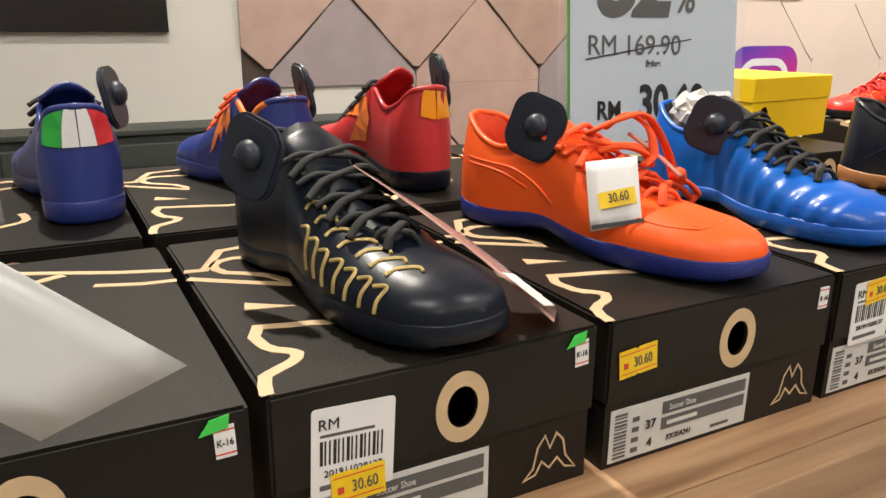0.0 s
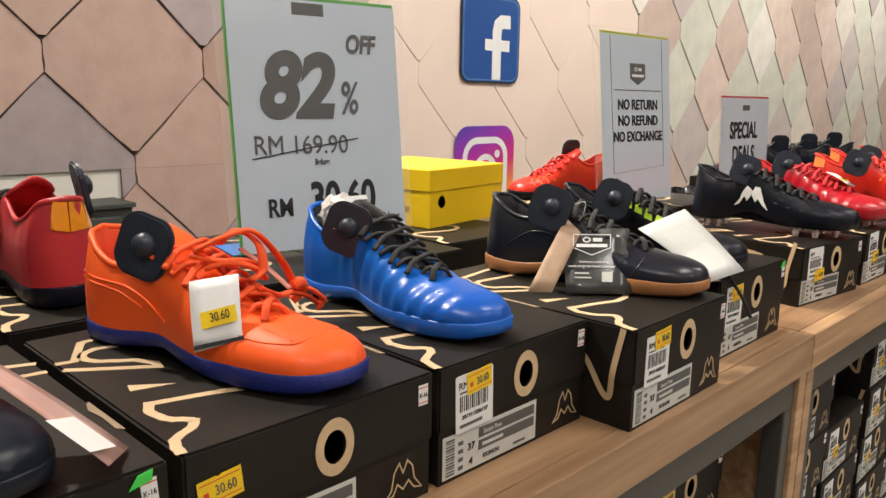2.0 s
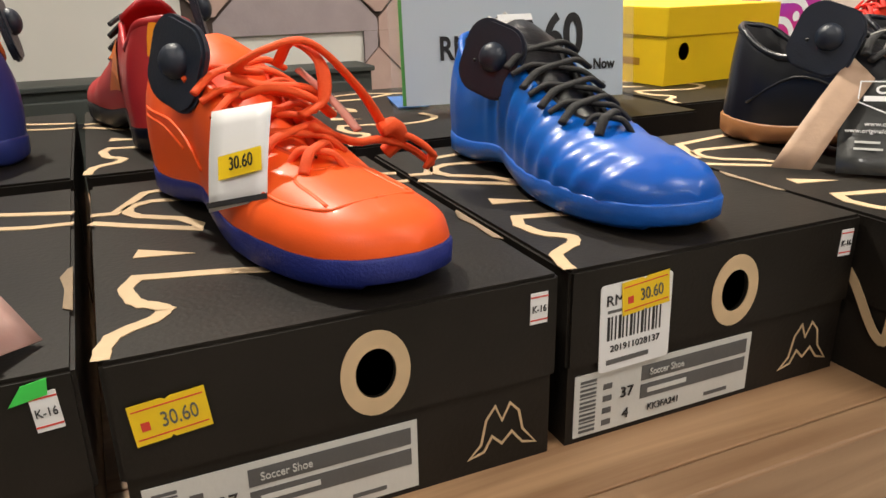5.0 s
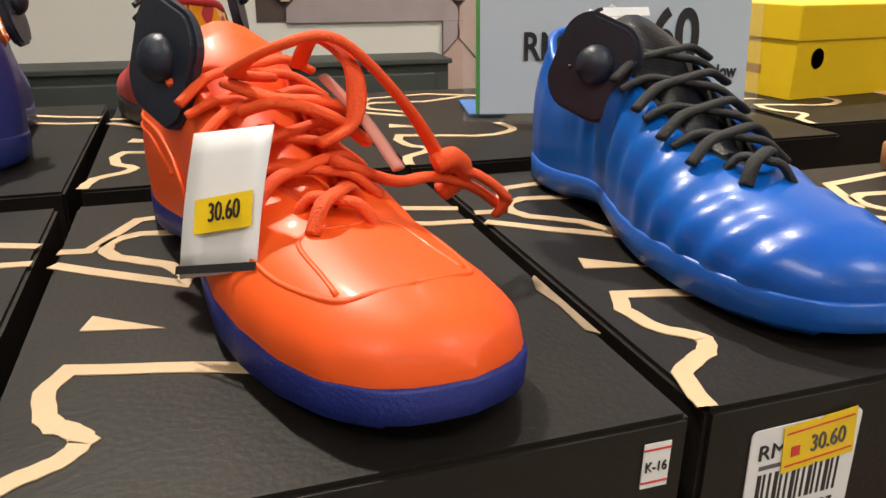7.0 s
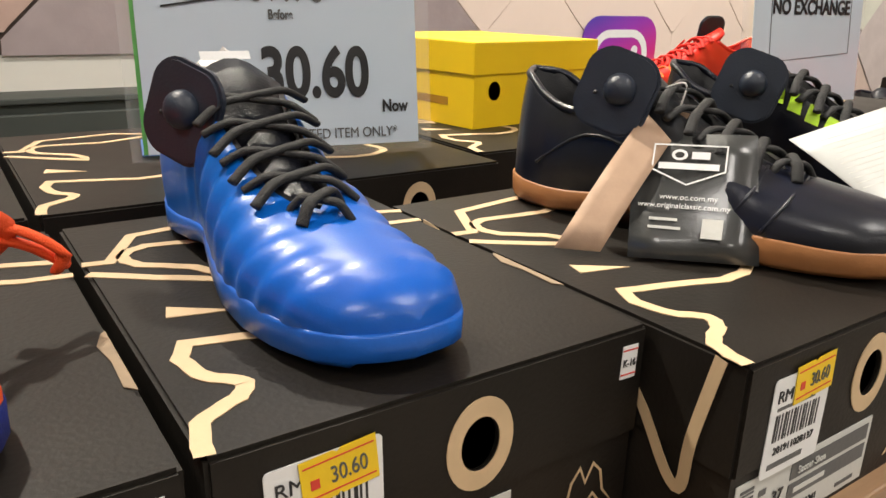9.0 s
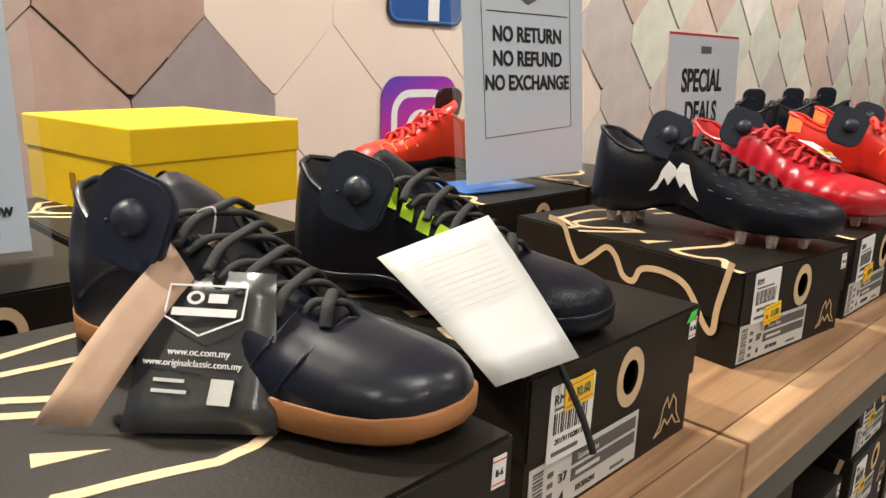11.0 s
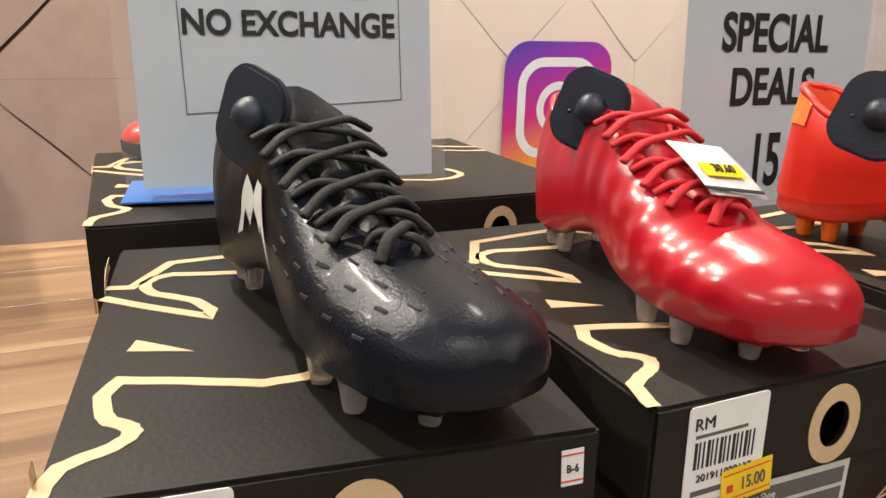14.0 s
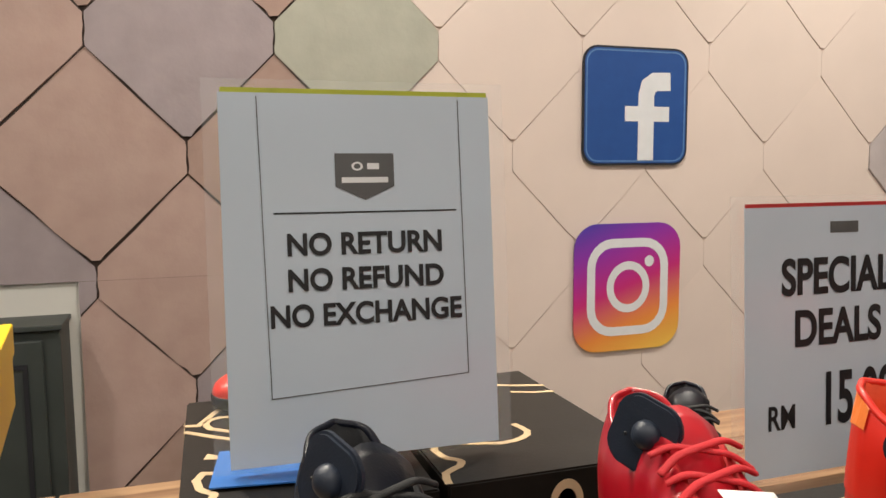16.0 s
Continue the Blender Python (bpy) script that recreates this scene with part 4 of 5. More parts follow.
bow([(0.406, 0.408, 1.092), (0.413, 0.409, 1.094), (0.419, 0.415, 1.086), (0.412, 0.419, 1.078)], 0.0046, 0.9)
bow([(0.336, 0.425, 1.122), (0.350, 0.412, 1.118), (0.366, 0.406, 1.117), (0.378, 0.408, 1.112)], 0.0034, 0.6)
bow([(0.340, 0.412, 1.114), (0.352, 0.402, 1.118), (0.368, 0.398, 1.113), (0.380, 0.404, 1.103)], 0.0034, 0.6)
part("pink_strap", tube([inv @ Vector(p) for p in ((0.368, 0.415, 1.124), (0.378, 0.398, 1.112), (0.385, 0.380, 1.099))], 0.0026, 0.5), mat("pink_vinyl", (0.72, 0.30, 0.24), 0.2, coat=0.6), th, smooth=True)
price_card(th, ((0.324, 0.405, 1.109), (0.347, 0.382, 1.115), (0.337, 0.362, 1.077), (0.315, 0.384, 1.068)))

for k in (1, -1):
    part("seam", stripe(L, b, [(0.90, 0.999), (0.895, 0.80), (0.88, 0.62), (0.80, 0.52), (0.72, 0.50)], k, 0.0011, 0.8, off=-0.0005), ORANGE, th, smooth=True)
    part("seam", stripe(L, b, [(0.755, 0.999), (0.75, 0.85), (0.765, 0.74), (0.83, 0.70), (0.875, 0.66)], k, 0.0011, 0.8, off=-0.0005), ORANGE, th, smooth=True)

# blue shoe
th, L, b = shoe((0.535, 0.557), (0.523, 0.312), Z, "glossy ribbed bright blue indoor football shoe with black laces", BLUE, BLUES2, BLKIN, BLKLACE, rip=0.0014, ripn=15, tag=(0.500, 0.462, 1.117), tongue_mat=BLK)
bm = bmesh.new()
bmesh.ops.create_icosphere(bm, subdivisions=3, radius=0.017, matrix=Matrix.Translation((0.0, 0.040, 0.072)) @ Matrix.Diagonal((0.9, 1.5, 1.2, 1)))
for v in bm.verts:
    v.co += Vector((noise.noise(v.co * 160), noise.noise(v.co * 160 + Vector((5, 0, 0))), noise.noise(v.co * 160 + Vector((0, 5, 0))))) * 0.006
part("paper_stuffing", bm, FOIL, th, "crumpled tissue paper stuffing")
part("tongue_print", bars([(-0.012, 0.012, 0, 0.0045)], pose(0.006, 0.076, 0.0925, -35, 0, 180)), PWHITE, th)

# black indoor shoe with gum sole
th, L, b = shoe((0.733, 0.503), (0.779, 0.266), SH + 0.0905, "black and navy indoor football shoe with gum sole", KMAT, GUM, BLKIN, BLKLACE, tag=(0.716, 0.408, 1.122))
for k in (1, -1):
    for line in ([(0.66, 0.1), (0.70, 0.5), (0.69, 1.0)], [(0.74, 0.12), (0.77, 0.5), (0.76, 1.0)], [(0.14, 0.2), (0.28, 0.5), (0.42, 0.3), (0.54, 0.12)]):
        part("seam", stripe(L, b, line, k, 0.0011), KMAT, th, smooth=True)
inv = th.matrix_basis.inverted()
part("cord", tube([inv @ Vector(p) for p in ((0.737, 0.400, 1.122), (0.742, 0.384, 1.128), (0.741, 0.386, 1.112))], 0.0005, 1), CHROME, th)
card(th, (0.733, 0.397, 1.117), (0.745, 0.381, 1.112), (0.676, 0.372, 1.0475), (0.660, 0.389, 1.0475), mat("kraft_tag", (0.52, 0.35, 0.24), 0.7, var=0.12, scale=50), "kraft_tag", "brown kraft paper strip tag", 0.006)
c, mm, w, h = card(th, (0.722, 0.398, 1.101), (0.744, 0.338, 1.107), (0.728, 0.316, 1.0475), (0.683, 0.360, 1.0475), mat("charcoal_card", (0.040, 0.042, 0.042), 0.3, coat=0.5), "shop_tag", "charcoal shop tag in a clear sleeve", 0.0005)
mm = mm @ pose(0, -0.001, 0)
part("badge_line", ribbon([(-0.018, -0.008), (0.018, -0.008), (0.018, -0.022), (0, -0.030), (-0.018, -0.022)], 0.0008, mm, closed=True), PWHITE, c)
part("badge_mark", ring(-0.005, -0.0135, 0.004, 0.003, 0.6, mm), PWHITE, c)
part("badge_mark", bars([(0.001, 0.010, -0.0155, -0.0115)], mm), PWHITE, c)
part("badge_bar", bars([(-0.015, 0.015, -0.0215, -0.018)], mm), PWHITE, c)
text("web_address", "www.oc.com.my", 0.0042, 0.002, -0.0385, PWHITE, c, mm)
text("web_address", "www.originalclassic.com.my", 0.0040, 0.0, -0.0432, PWHITE, c, mm)
part("print_bar", bars([(-0.016, -0.002, -0.050, -0.0485), (-0.016, 0.0, -0.0545, -0.053)], mm), GREYP, c)
part("print_block", bars([(0.010, 0.020, -0.058, -0.0475)], mm), GREYP, c)

# black and green shoe behind it
th, L, b = shoe((0.880, 0.512), (0.928, 0.292), SH + 0.0905, "black turf shoe with fluorescent green flashes and a note card", BLK, BLK, BLKIN, BLKLACE, tag=(0.856, 0.423, 1.118))
for q in range(5):
    part("green_flash", side_patch(L, b, [(0.40 + q * 0.055, 0.55), (0.44 + q * 0.055, 0.58), (0.43 + q * 0.055, 0.9), (0.40 + q * 0.055, 0.85)], 1), FLUOR, th)
c, m, w, h = card(th, (0.828, 0.372, 1.093), (0.893, 0.352, 1.111), (0.868, 0.268, 1.058), (0.828, 0.286, 1.0485), NOTE, "note_card", "white handwritten note card in a sleeve", 0.002)
part("ruled_lines", bars([(-w * 0.4, w * 0.4, -0.012 - i * 0.004, -0.0116 - i * 0.004) for i in range(11)], m), GREYP, c)
rope(th, [(0.036, 0.198, 0.020), (0.046, 0.215, 0.004), (0.056, 0.236, -0.02), (0.060, 0.246, -0.038)], BLKLACE, 0.0018, 1)

# navy and gold boot
th, L, b = shoe((0.143, 0.525), (0.179, 0.298), Z, "black-navy football shoe with gold claw stripes", NAVY, NAVY, BLKIN, BLKLACE, tag=(0.114, 0.428, 1.124))
for i in range(7):
    part("gold_stripe", stripe(L, b, [(0.53 + i * 0.049, 0.44), (0.56 + i * 0.049, 0.50), (0.565 + i * 0.048, 0.30), (0.57 + i * 0.047, 0.14)], 1, 0.0011, 1), GOLD, th)
    part("gold_stripe", stripe(L, b, [(0.525 + i * 0.050, 0.60), (0.53 + i * 0.050, 0.72), (0.555 + i * 0.050, 0.86), (0.575 + i * 0.050, 0.84)], 1, 0.0011, 1), GOLD, th)
c, m, w, h = card(th, (0.160, 0.398, 1.121), (0.180, 0.408, 1.108), (0.247, 0.325, 1.047), (0.228, 0.302, 1.052), mat("glossy_red_tag", (0.62, 0.48, 0.44), 0.2, second=(0.5, 0.2, 0.16), scale=14, coat=0.6), "card_tag", "glossy red and white card tag", 0.003)
part("card_foot", bars([(-w * 0.45, w * 0.45, -h * 0.97, -h * 0.76)], m), WHITE, c)

# far left shoe and its hanging card
th, L, b = shoe((-0.160, 0.54), (-0.128, 0.312), Z, "dark blue football shoe with a big white card", DBLUE, NAVY, BLKIN, BLKLACE)
c, m, w, h = card(th, (-0.105, 0.312, 1.140), (-0.050, 0.320, 1.150), (0.052, 0.306, 1.064), (-0.002, 0.296, 1.050), NOTE, "note_card", "white ruled card in a clear sleeve", 0.003)
part("ruled_lines", bars([(-w * 0.45, w * 0.45, -0.006 - i * 0.007, -0.0055 - i * 0.007) for i in range(12)], m), GREYP, c)

# black boot with white mark
th, L, b = shoe((1.262, 0.525), (1.291, 0.282), SH + 0.0825, "black football boot with a white side mark and clear studs", BLK, BLK, BLKIN, BLKLACE, "cleat", tag=(1.249, 0.438, 1.129))
brand_patch(th, L, b, 1, PWHITE, 0.30, 0.10, 0.21, 0.36)
for k in (1, -1):
    for r in range(5):
        for q in range(5):
            u, v = 0.54 + r * 0.075 + 0.03 * (q % 2), 0.28 + q * 0.14
            part("slot", stripe(L, b, [(u, v), (u + 0.022, v + 0.01)], k, 0.0010, 1, off=-0.0004), BLACK, th)
part("tongue_print", bars([(-0.010, 0.010, 0, 0.0045)], pose(0.004, 0.074, 0.0945, -35, 0, 180)), GREYP, th)

# red boot
th, L, b = shoe((1.468, 0.523), (1.432, 0.281), SH + 0.0825, "glossy ribbed crimson football boot with clear studs", RED, RED, REDIN, REDLACE, "cleat", rip=0.0010, ripn=13, tag=(1.434, 0.447, 1.127))
part("tongue_print", bars([(-0.009, 0.009, 0, 0.004)], pose(0.004, 0.072, 0.0955, -35, 0, 180)), PWHITE, th)
price_card(th, ((1.4314, 0.3813, 1.121), (1.4618, 0.3763, 1.117), (1.4624, 0.343, 1.098), (1.428, 0.343, 1.103)))

# scarlet boots further along
for (h0, t0), lab in ((((1.610, 0.465), (1.648, 0.235)), "scarlet football boot with orange stripes and orange studs"), (((1.802, 0.500), (1.842, 0.275)), "scarlet football boot with orange stripes, further along"), (((1.996, 0.500), (2.036, 0.275)), "scarlet football boot near the table's far end")):
    th, L, b = shoe(h0, t0, Z, lab, SCARLET, SCARLET, ORIN, SCARLACE, "cleat", tag=(h0[0] - 0.034, h0[1] - 0.085, 1.128), stud=ORSTUD, group="scarlet boots")
    part("heel_patch", side_patch(L, b, [(0.01, 0.45), (0.10, 0.55), (0.10, 0.93), (0.01, 0.93)], 1), ORPRINT, th)
    for q in range(4):
        part("orange_line", stripe(L, b, [(0.50 + 0.05 * q, 0.30), (0.54 + 0.05 * q, 0.62), (0.58 + 0.05 * q, 0.60), (0.56 + 0.05 * q, 0.36)], 1, 0.0013), ORPRINT, th)

# rear shoes
ZB = SH + 0.0905
th, L, b = shoe((1.395, 0.775), (1.205, 0.870), ZB, "scarlet shoe with orange lines on a rear box", SCARLET, BLK, REDIN, SCARLACE, tag=(0.30, 1, 0.086, 0, 0.2))
for q in range(3):
    for k in (1, -1):
        part("orange_line", stripe(L, b, [(0.60 + 0.07 * q, 0.35), (0.64 + 0.07 * q, 0.70), (0.69 + 0.07 * q, 0.66), (0.67 + 0.07 * q, 0.38)], k, 0.0012), ORPRINT, th)
rope(th, [(0.02, 0.11, 0.075), (0.045, 0.13, 0.04), (0.06, 0.15, 0.006), (0.07, 0.17, 0.002)], SCARLACE, 0.002, 0.8)
th, L, b = shoe((0.328, 0.622), (0.300, 0.848), ZB, "brick red shoe with an amber heel patch", MUTERED, BLK, REDIN, BLKLACE, tall=1.17, tag=(0.2, 1, 0.082, 0, -0.3))
for k in (1, -1):
    part("heel_patch", side_patch(L, b, ([(0.0, 0.45), (0.10, 0.50), (0.15, 0.72), (0.11, 0.94), (0.0, 0.95)] if k > 0 else [(0.0, 0.45), (0.02, 0.5), (0.02, 0.9), (0.0, 0.95)]), k, 0.0016), AMBER, th)
    part("side_print", side_patch(L, b, [(0.40, 0.15), (0.52, 0.2), (0.46, 0.45), (0.60, 0.7), (0.44, 0.75), (0.36, 0.4)], k), ORPRINT, th)
th, L, b = shoe((0.200, 0.632), (0.162, 0.848), ZB, "royal blue shoe with orange mark and orange collar", DBLUE, DBLUE, ORIN, ORLACE, tall=1.1, tag=(0.22, 1, 0.082, 0, -0.2))
brand_patch(th, L, b, -1, ORPRINT, 0.34, 0.25, 0.22, 0.5)
part("orange_trim", stripe(L, b, [(0.0, 0.97), (0.08, 0.97), (0.2, 0.97), (0.34, 0.97)], -1, 0.0028), ORPRINT, th)
part("orange_trim", stripe(L, b, [(0.0, 0.97), (0.08, 0.97), (0.2, 0.97), (0.34, 0.97)], 1, 0.0028), ORPRINT, th)
th, L, b = shoe((0.036, 0.632), (0.016, 0.858), ZB, "royal blue shoe with a striped green white red heel", DBLUE, DBLUE, NAVY, BLKLACE, tall=1.1, tag=(0.2, 1, 0.082, 0, -0.5))
for k in (1, -1):
    part("heel_patch", side_patch(L, b, [(0.0, 0.42), (0.012, 0.42), (0.012, 0.86), (0.0, 0.88)], k, 0.0016), PWHITE, th)
    part("heel_patch", side_patch(L, b, [(0.013, 0.42), (0.06, 0.46), (0.06, 0.74), (0.013, 0.86)], k, 0.0016), FLAGG if k < 0 else FLAGR, th)
for h0, t0, lab in (((2.05, 0.64), (1.99, 0.84), "black football shoe on a rear box"), ((2.25, 0.64), (2.19, 0.84), "black football shoe with white stripes on a rear box"), ((2.45, 0.64), (2.39, 0.84), "black football shoe on the last rear box")):
    shoe(h0, t0, ZB, lab, BLK, BLK, BLKIN, BLKLACE, tag=(0.25, 1, 0.085, 0, 0.2), group="black rear shoes")
# black shoe lying on the table behind the boots
th, L, b = shoe((1.72, 0.80), (1.62, 0.62), SH + 0.0005, "black shoe with white stripes standing on the table", BLK, BLK, BLKIN, BLKLACE, group="black rear shoes")


# ---- signs ----
def sign(bl, br, lean, h, zb, label, edge, margin=0.012):
    d = Vector((br[0] - bl[0], br[1] - bl[1]))
    w = d.length
    th = thing("price_sign", pose(bl[0], bl[1], zb, 0, 0, math.degrees(math.atan2(d.y, d.x))) @ pose(0, 0, 0, -lean, 0, 0), label, "sign", "standing signs")
    bm = bmesh.new()
    g = []
    nx, nz = 8, 12
    for i in range(nz + 1):
        g.append([bm.verts.new((w * j / nx, 0.0015 * math.sin(3 * j / nx + 2 * i / nz) + 0.001 * math.sin(7 * i / nz), h * i / nz)) for j in range(nx + 1)])
    for a, b in zip(g, g[1:]):
        for j in range(nx):
            bm.faces.new((a[j], a[j + 1], b[j + 1], b[j]))
    bmesh.ops.recalc_face_normals(bm, faces=bm.faces)
    part("plastic_sleeve", bm, FILM, th, "clear plastic sleeve", True)
    part("backing", plate(rect(margin - (0.003 if edge == SIGNG else -0.002), w - margin - 0.003, margin * 0.5, h - margin + 0.004), pose(0, -0.0030, 0), 0.0012), edge, th)
    part("paper", plate(rect(margin, w - margin - 0.002, margin * 0.5, h - margin), pose(0, -0.0045, 0), 0.0006), PAPER, th, "printed paper sheet")
    return th, w, pose(0, -0.0054, 0)


th, w, m = sign((0.522, 0.700), (0.758, 0.655), 7, 0.305, SH + 0.0915, "laminated discount sign with a green border, leaning back", SIGNG)
text("print", "82", 0.100, 0.088, 0.162, DGREY, th, m, 0.92, 0.0042, 0.22)
text("print", "%", 0.054, 0.156, 0.164, DGREY, th, m, 0.66, 0.0006, 0.15)
text("print", "OFF", 0.030, 0.175, 0.236, DGREY, th, m, 0.76, 0.0010, 0.2)
part("brand_bar", bars([(0.090, 0.130, 0.276, 0.290)], m), DGREY, th)
text("print", "RM 169.90", 0.031, 0.092, 0.117, DGREY, th, m, 0.88)
part("strike_line", ribbon([(0.03, 0.112), (0.165, 0.134)], 0.0014, m @ pose(0, -0.0005, 0)), BLACK, th)
text("print", "Before", 0.010, 0.116, 0.104, DGREY, th, m, 0.7, 0.0003)
text("print", "RM", 0.029, 0.060, 0.046, BLACK, th, m, 0.78, 0.0007)
text("print", "30.60", 0.053, 0.141, 0.046, BLACK, th, m, 0.74, 0.0016)
text("print", "Now", 0.0135, 0.206, 0.032, BLACK, th, m, 0.8, 0.0004)
text("print", "*SELECTED ITEM ONLY*", 0.0115, 0.155, 0.012, DGREY, th, m, 0.85)

th, w, m = sign((1.195, 0.664), (1.440, 0.656), 5.5, 0.308, SH + 0.0925, "laminated sign refusing returns, refunds and exchanges", SIGNY)
nm = m @ pose(0, 0, -0.001) @ Matrix.Diagonal((1.02, 1, 0.98, 1))
part("badge", plate([(0.098, 0.255), (0.145, 0.255), (0.145, 0.228), (0.1215, 0.217), (0.098, 0.228)], nm), DGREY, th)
part("badge_mark", ring(0.1155, 0.2445, 0.0045, 0.0036, 0.6, nm @ pose(0, -0.0005, 0)), PWHITE, th)
part("badge_mark", bars([(0.1235, 0.133, 0.242, 0.247)], nm @ pose(0, -0.0005, 0)), PWHITE, th)
part("badge_bar", bars([(0.103, 0.140, 0.231, 0.2355)], nm @ pose(0, -0.0005, 0)), PWHITE, th)
part("rule_line", bars([(0.050, 0.196, 0.2065, 0.2078)], nm), BLACK, th)
for s, z in (("NO RETURN", 0.1735), ("NO REFUND", 0.1450), ("NO EXCHANGE", 0.1165)):
    text("print", s, 0.0245, 0.121, z, BLACK, th, nm, 0.90 if s != "NO EXCHANGE" else 0.87, 0.0007)
part("border_line", ribbon([(0.040, 0.30), (0.044, 0.060), (0.202, 0.068), (0.200, 0.30)], 0.0006, nm), DGREY, th)

th, w, m = sign((1.700, 0.690), (1.984, 0.692), 3, 0.298, SH + 0.001, "laminated special deals sign standing on the table", SIGNR)
part("brand_bar", bars([(0.122, 0.160, 0.258, 0.270)], m), DGREY, th)
text("print", "SPECIAL", 0.052, 0.132, 0.196, BLACK, th, m, 0.80, 0.0014)
text("print", "DEALS", 0.052, 0.133, 0.142, BLACK, th, m, 0.80, 0.0014)
text("print", "RM", 0.036, 0.058, 0.056, BLACK, th, m, 0.75, 0.0005)
text("print", "15.00", 0.078, 0.160, 0.056, BLACK, th, m, 0.6, 0.0018)
sign((-0.20, 0.66), (-0.022, 0.668), 6, 0.20, SH + 0.0915, "laminated sign seen edge on beside a blue shoe", WHITE)

th = thing("leaflet", pose(1.19, 0.645, SH + 0.0922, 0, 0, -8), "blue folded paper leaflet lying on a shoe box", "leaflet")
boxp("sheet", (0, 0.11, 0, 0.075, 0, 0.0012), BROCH, th)
th = thing("leaflet", pose(0.53, 0.70, SH + 0.0922, 0, 0, -12), "blue folded paper leaflet behind the discount sign", "leaflet")
boxp("sheet", (0, 0.03, 0.02, 0.09, 0, 0.0012), BROCH, th)

# ---- mural of pointed shingles ----
HP, ROW, TIP = 0.2115, 0.29, (0.970, 1.065)
TONES = [mat("shingle_" + n, c, 0.7, var=0.10, scale=11, bump=0.7, bump_scale=38, rand=0.08, second=d) for n, c, d in (
    ("pink", (0.54, 0.38, 0.32), (0.46, 0.31, 0.26)), ("rose", (0.47, 0.32, 0.26), (0.38, 0.25, 0.20)), ("mauve", (0.40, 0.33, 0.33), (0.33, 0.27, 0.27)),
    ("sage", (0.52, 0.51, 0.41), (0.44, 0.43, 0.34)), ("cream", (0.52, 0.46, 0.40), (0.44, 0.38, 0.33)))]
PEACH = mat("shingle_peach", (0.80, 0.66, 0.57), 0.65, var=0.03, scale=5, bump=0.08, bump_scale=50, rand=0.025)
PALE = [mat("shingle_pale_" + n, c, 0.65, var=0.10, scale=9, bump=0.5, bump_scale=40, rand=0.05) for n, c in (
    ("pink", (0.66, 0.53, 0.46)), ("cream", (0.69, 0.64, 0.56)), ("sage", (0.62, 0.62, 0.53)), ("rose", (0.56, 0.44, 0.38)), ("white", (0.73, 0.69, 0.63)), ("mauve", (0.54, 0.47, 0.45)))]
# Joint colour kept dark to stand in for shadow along the shingle edges.
JOINT_SHADE = mat("shingle_joint_shade", (0.085, 0.06, 0.05), 0.9)
PGROUT = mat("pale_joint", (0.66, 0.53, 0.45), 0.9)


def shingle_mesh(rounded, gap, t, wob, seed):
    rnd = random.Random(seed)
    hs = ROW - 0.075
    a = [(0, 0), (HP, hs), (HP, ROW), (0, ROW + hs), (-HP, ROW), (-HP, hs)]
    pts = [(-0.022, 0.026), (-0.009, 0.012), (0.009, 0.012), (0.022, 0.026)]
    for p, q in zip(a[1:], a[2:] + a[:1]):
        pts += [(p[0] + (q[0] - p[0]) * j / 5, p[1] + (q[1] - p[1]) * j / 5) for j in range(5)]
    pts = [q for q in pts if q[1] > 0.011]
    first = [(0.022 + (HP - 0.022) * j / 5, 0.026 + (hs - 0.026) * j / 5) for j in range(1, 5)]
    pts = pts[:4] + first + pts[4:]
    c = ROW
    out = []
    for x, z in pts:
        k = 1 - gap / max(0.1, math.hypot(x, z - c))
        out.append((x * k + rnd.uniform(-wob, wob), c + (z - c) * k + rnd.uniform(-wob, wob)))
    bm = plate(out, t=t)
    for v in bm.verts:  # each shingle leans out towards its tip, over the row below
        if v.co.y < 0:
            v.co.y = -t * (1 - 0.78 * v.co.z / (ROW + hs))
    return bm


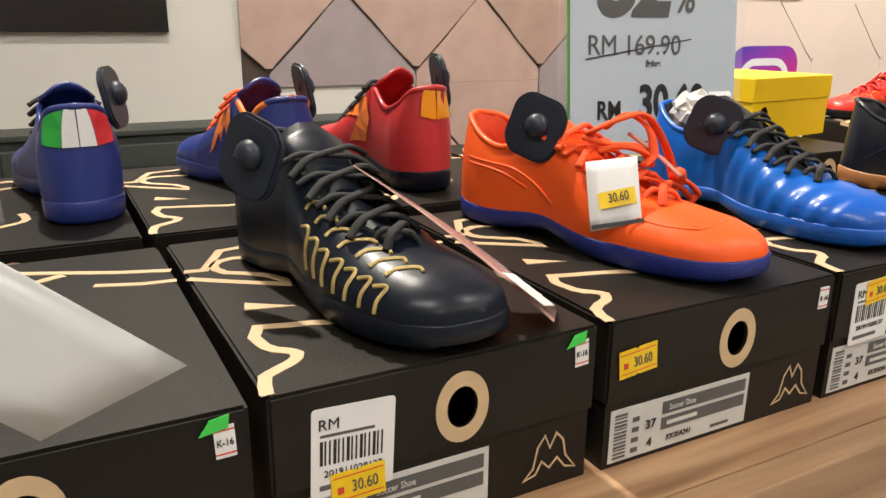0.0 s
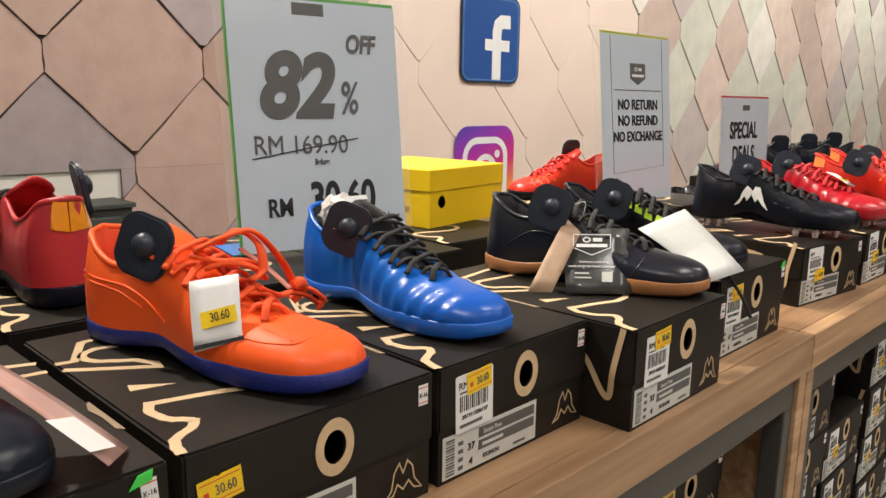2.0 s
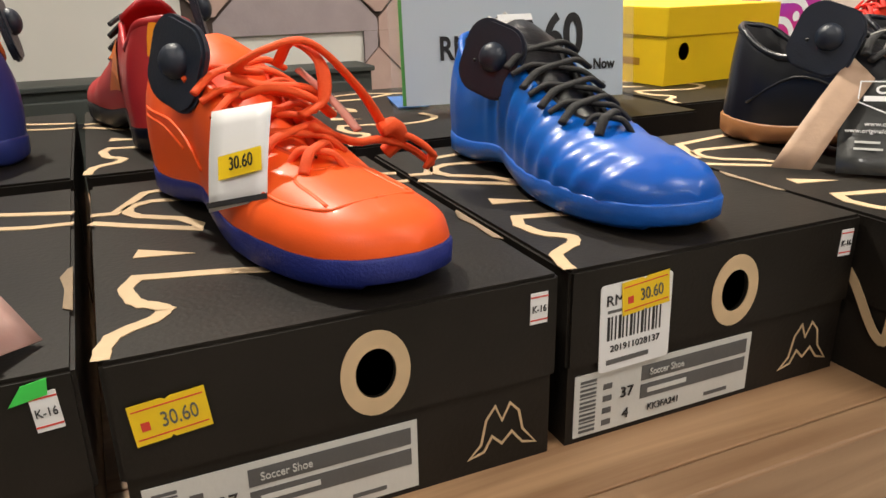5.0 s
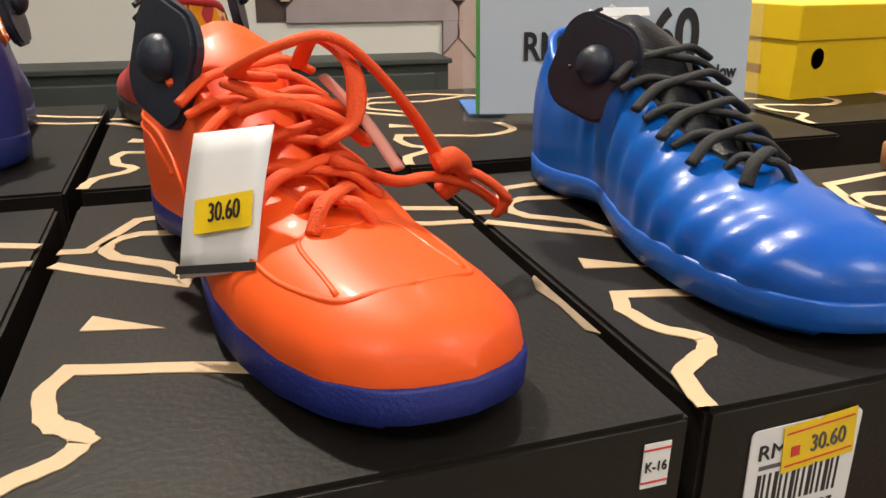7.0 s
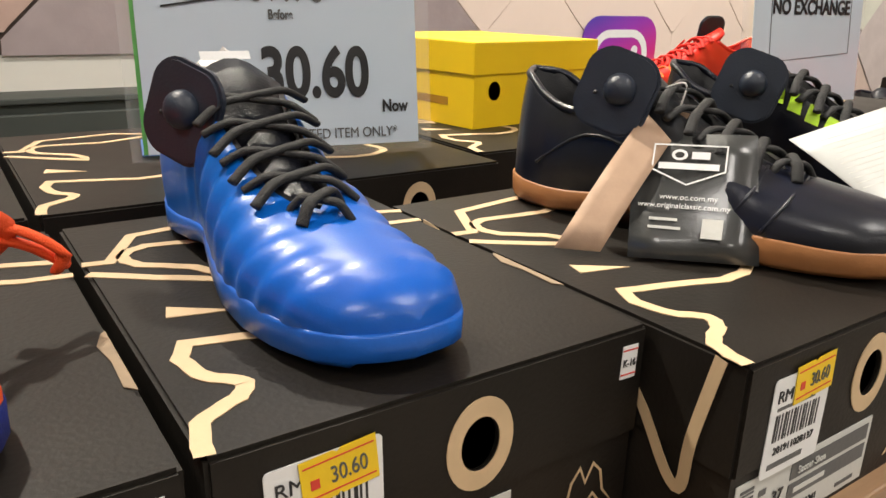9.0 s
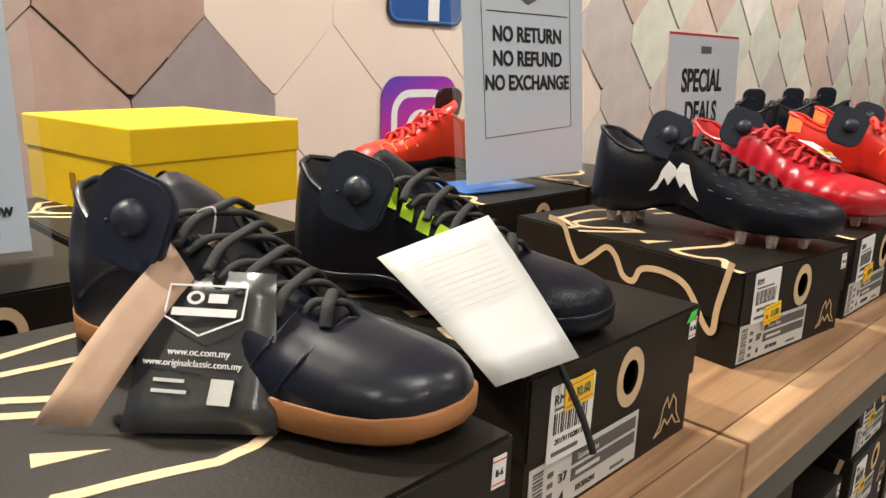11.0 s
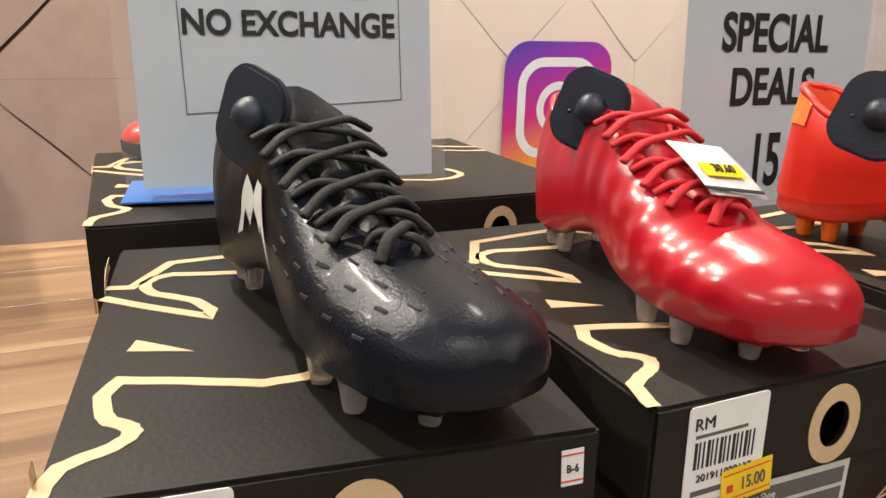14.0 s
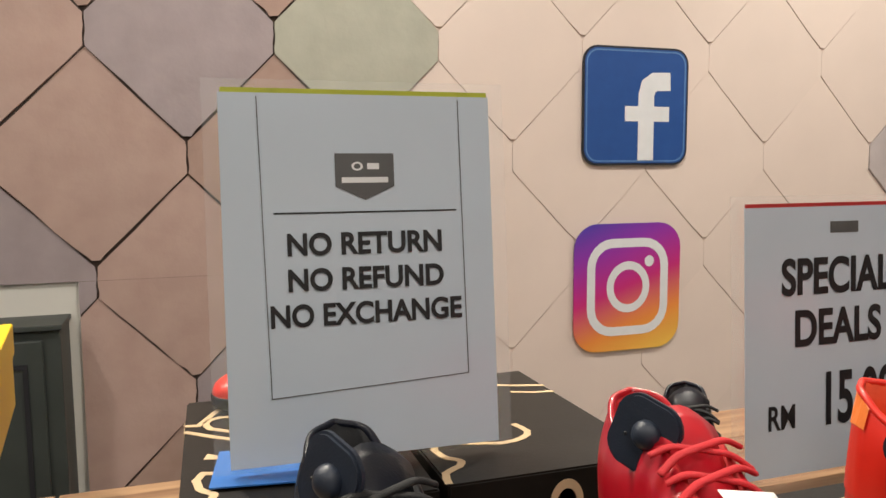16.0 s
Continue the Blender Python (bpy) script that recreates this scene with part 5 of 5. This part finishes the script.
protos = []
for i, args in enumerate([(True, 0.0022, 0.012, 0.0018), (True, 0.0020, 0.013, 0.0021), (True, 0.0024, 0.011, 0.0020)]):
    bm = shingle_mesh(*args, 900 + i)
    bmesh.ops.recalc_face_normals(bm, faces=bm.faces)
    me = bpy.data.meshes.new("shingle")
    bm.to_mesh(me)
    bm.free()
    protos.append(me)
bm = shingle_mesh(True, 0.0005, 0.0055, 0.0006, 950)
bmesh.ops.recalc_face_normals(bm, faces=bm.faces)
flat_me = bpy.data.meshes.new("shingle")
bm.to_mesh(flat_me)
bm.free()
for me in protos + [flat_me]:
    me.materials.append(PEACH)
# Layer behind the shingle gaps; its dark stretches double as painted edge shade.
joint = part("joint_layer", plate(rect(0.93, 1.50, 0.0, CEIL), pose(0, WY - 0.0002, 0), 0.0015), JOINT_SHADE, wall_n)
part("joint_layer", plate(rect(0.4815, 0.9298, 1.034, CEIL), pose(0, WY - 0.0002, 0), 0.0015), JOINT_SHADE, wall_n)
part("joint_layer", plate(rect(1.5002, 3.40, 0.0, CEIL), pose(0, WY - 0.0002, 0), 0.0015), PGROUT, wall_n)
part("joint_layer", plate(rect(3.4002, X1, 0.0, CEIL), pose(0, WY - 0.0002, 0), 0.0015), JOINT_SHADE, wall_n)
rnd = random.Random(5)
for m_ in range(-5, 7):
    for k_ in range(-4, 54):
        if (k_ + m_) % 2:
            continue
        x, z = TIP[0] + k_ * HP, TIP[1] + m_ * ROW
        if z + ROW * 1.75 > CEIL or z < 0 or x < 0.45 or x > X1 - 0.25:
            continue
        peach = 1.70 < x < 3.3
        me = flat_me if peach else protos[(k_ * 3 + m_) % 3]
        tone = PEACH if peach else rnd.choice(TONES[:3] * 4 + TONES[3:]) if x < 1.7 else rnd.choice(PALE)
        pieces = [me]
        if x < 1.2:
            # cut where the mural ends beside and above the cream wall
            pieces = []
            for lo_z, hi_z, lo_x in ((1.032 - z, 9, 0.48 - x), (-9, 1.0315 - z, 0.93 - x)):
                bm = bmesh.new()
                bm.from_mesh(me)
                for co, no in (((0, 0, lo_z), (0, 0, -1)), ((0, 0, hi_z), (0, 0, 1)), ((lo_x, 0, 0), (-1, 0, 0))):
                    bmesh.ops.bisect_plane(bm, geom=bm.verts[:] + bm.edges[:] + bm.faces[:], plane_co=co, plane_no=no, clear_outer=True)
                if len(bm.faces) > 2:
                    cut = bpy.data.meshes.new("shingle")
                    bm.to_mesh(cut)
                    cut.materials.append(PEACH)
                    pieces.append(cut)
                bm.free()
        for me in pieces:
            ob = new("shingle", me)
            ob.parent = wall_n
            ob.location = (x, WY - 0.0018, z)
            ob.material_slots[0].link = "OBJECT"
            ob.material_slots[0].material = tone
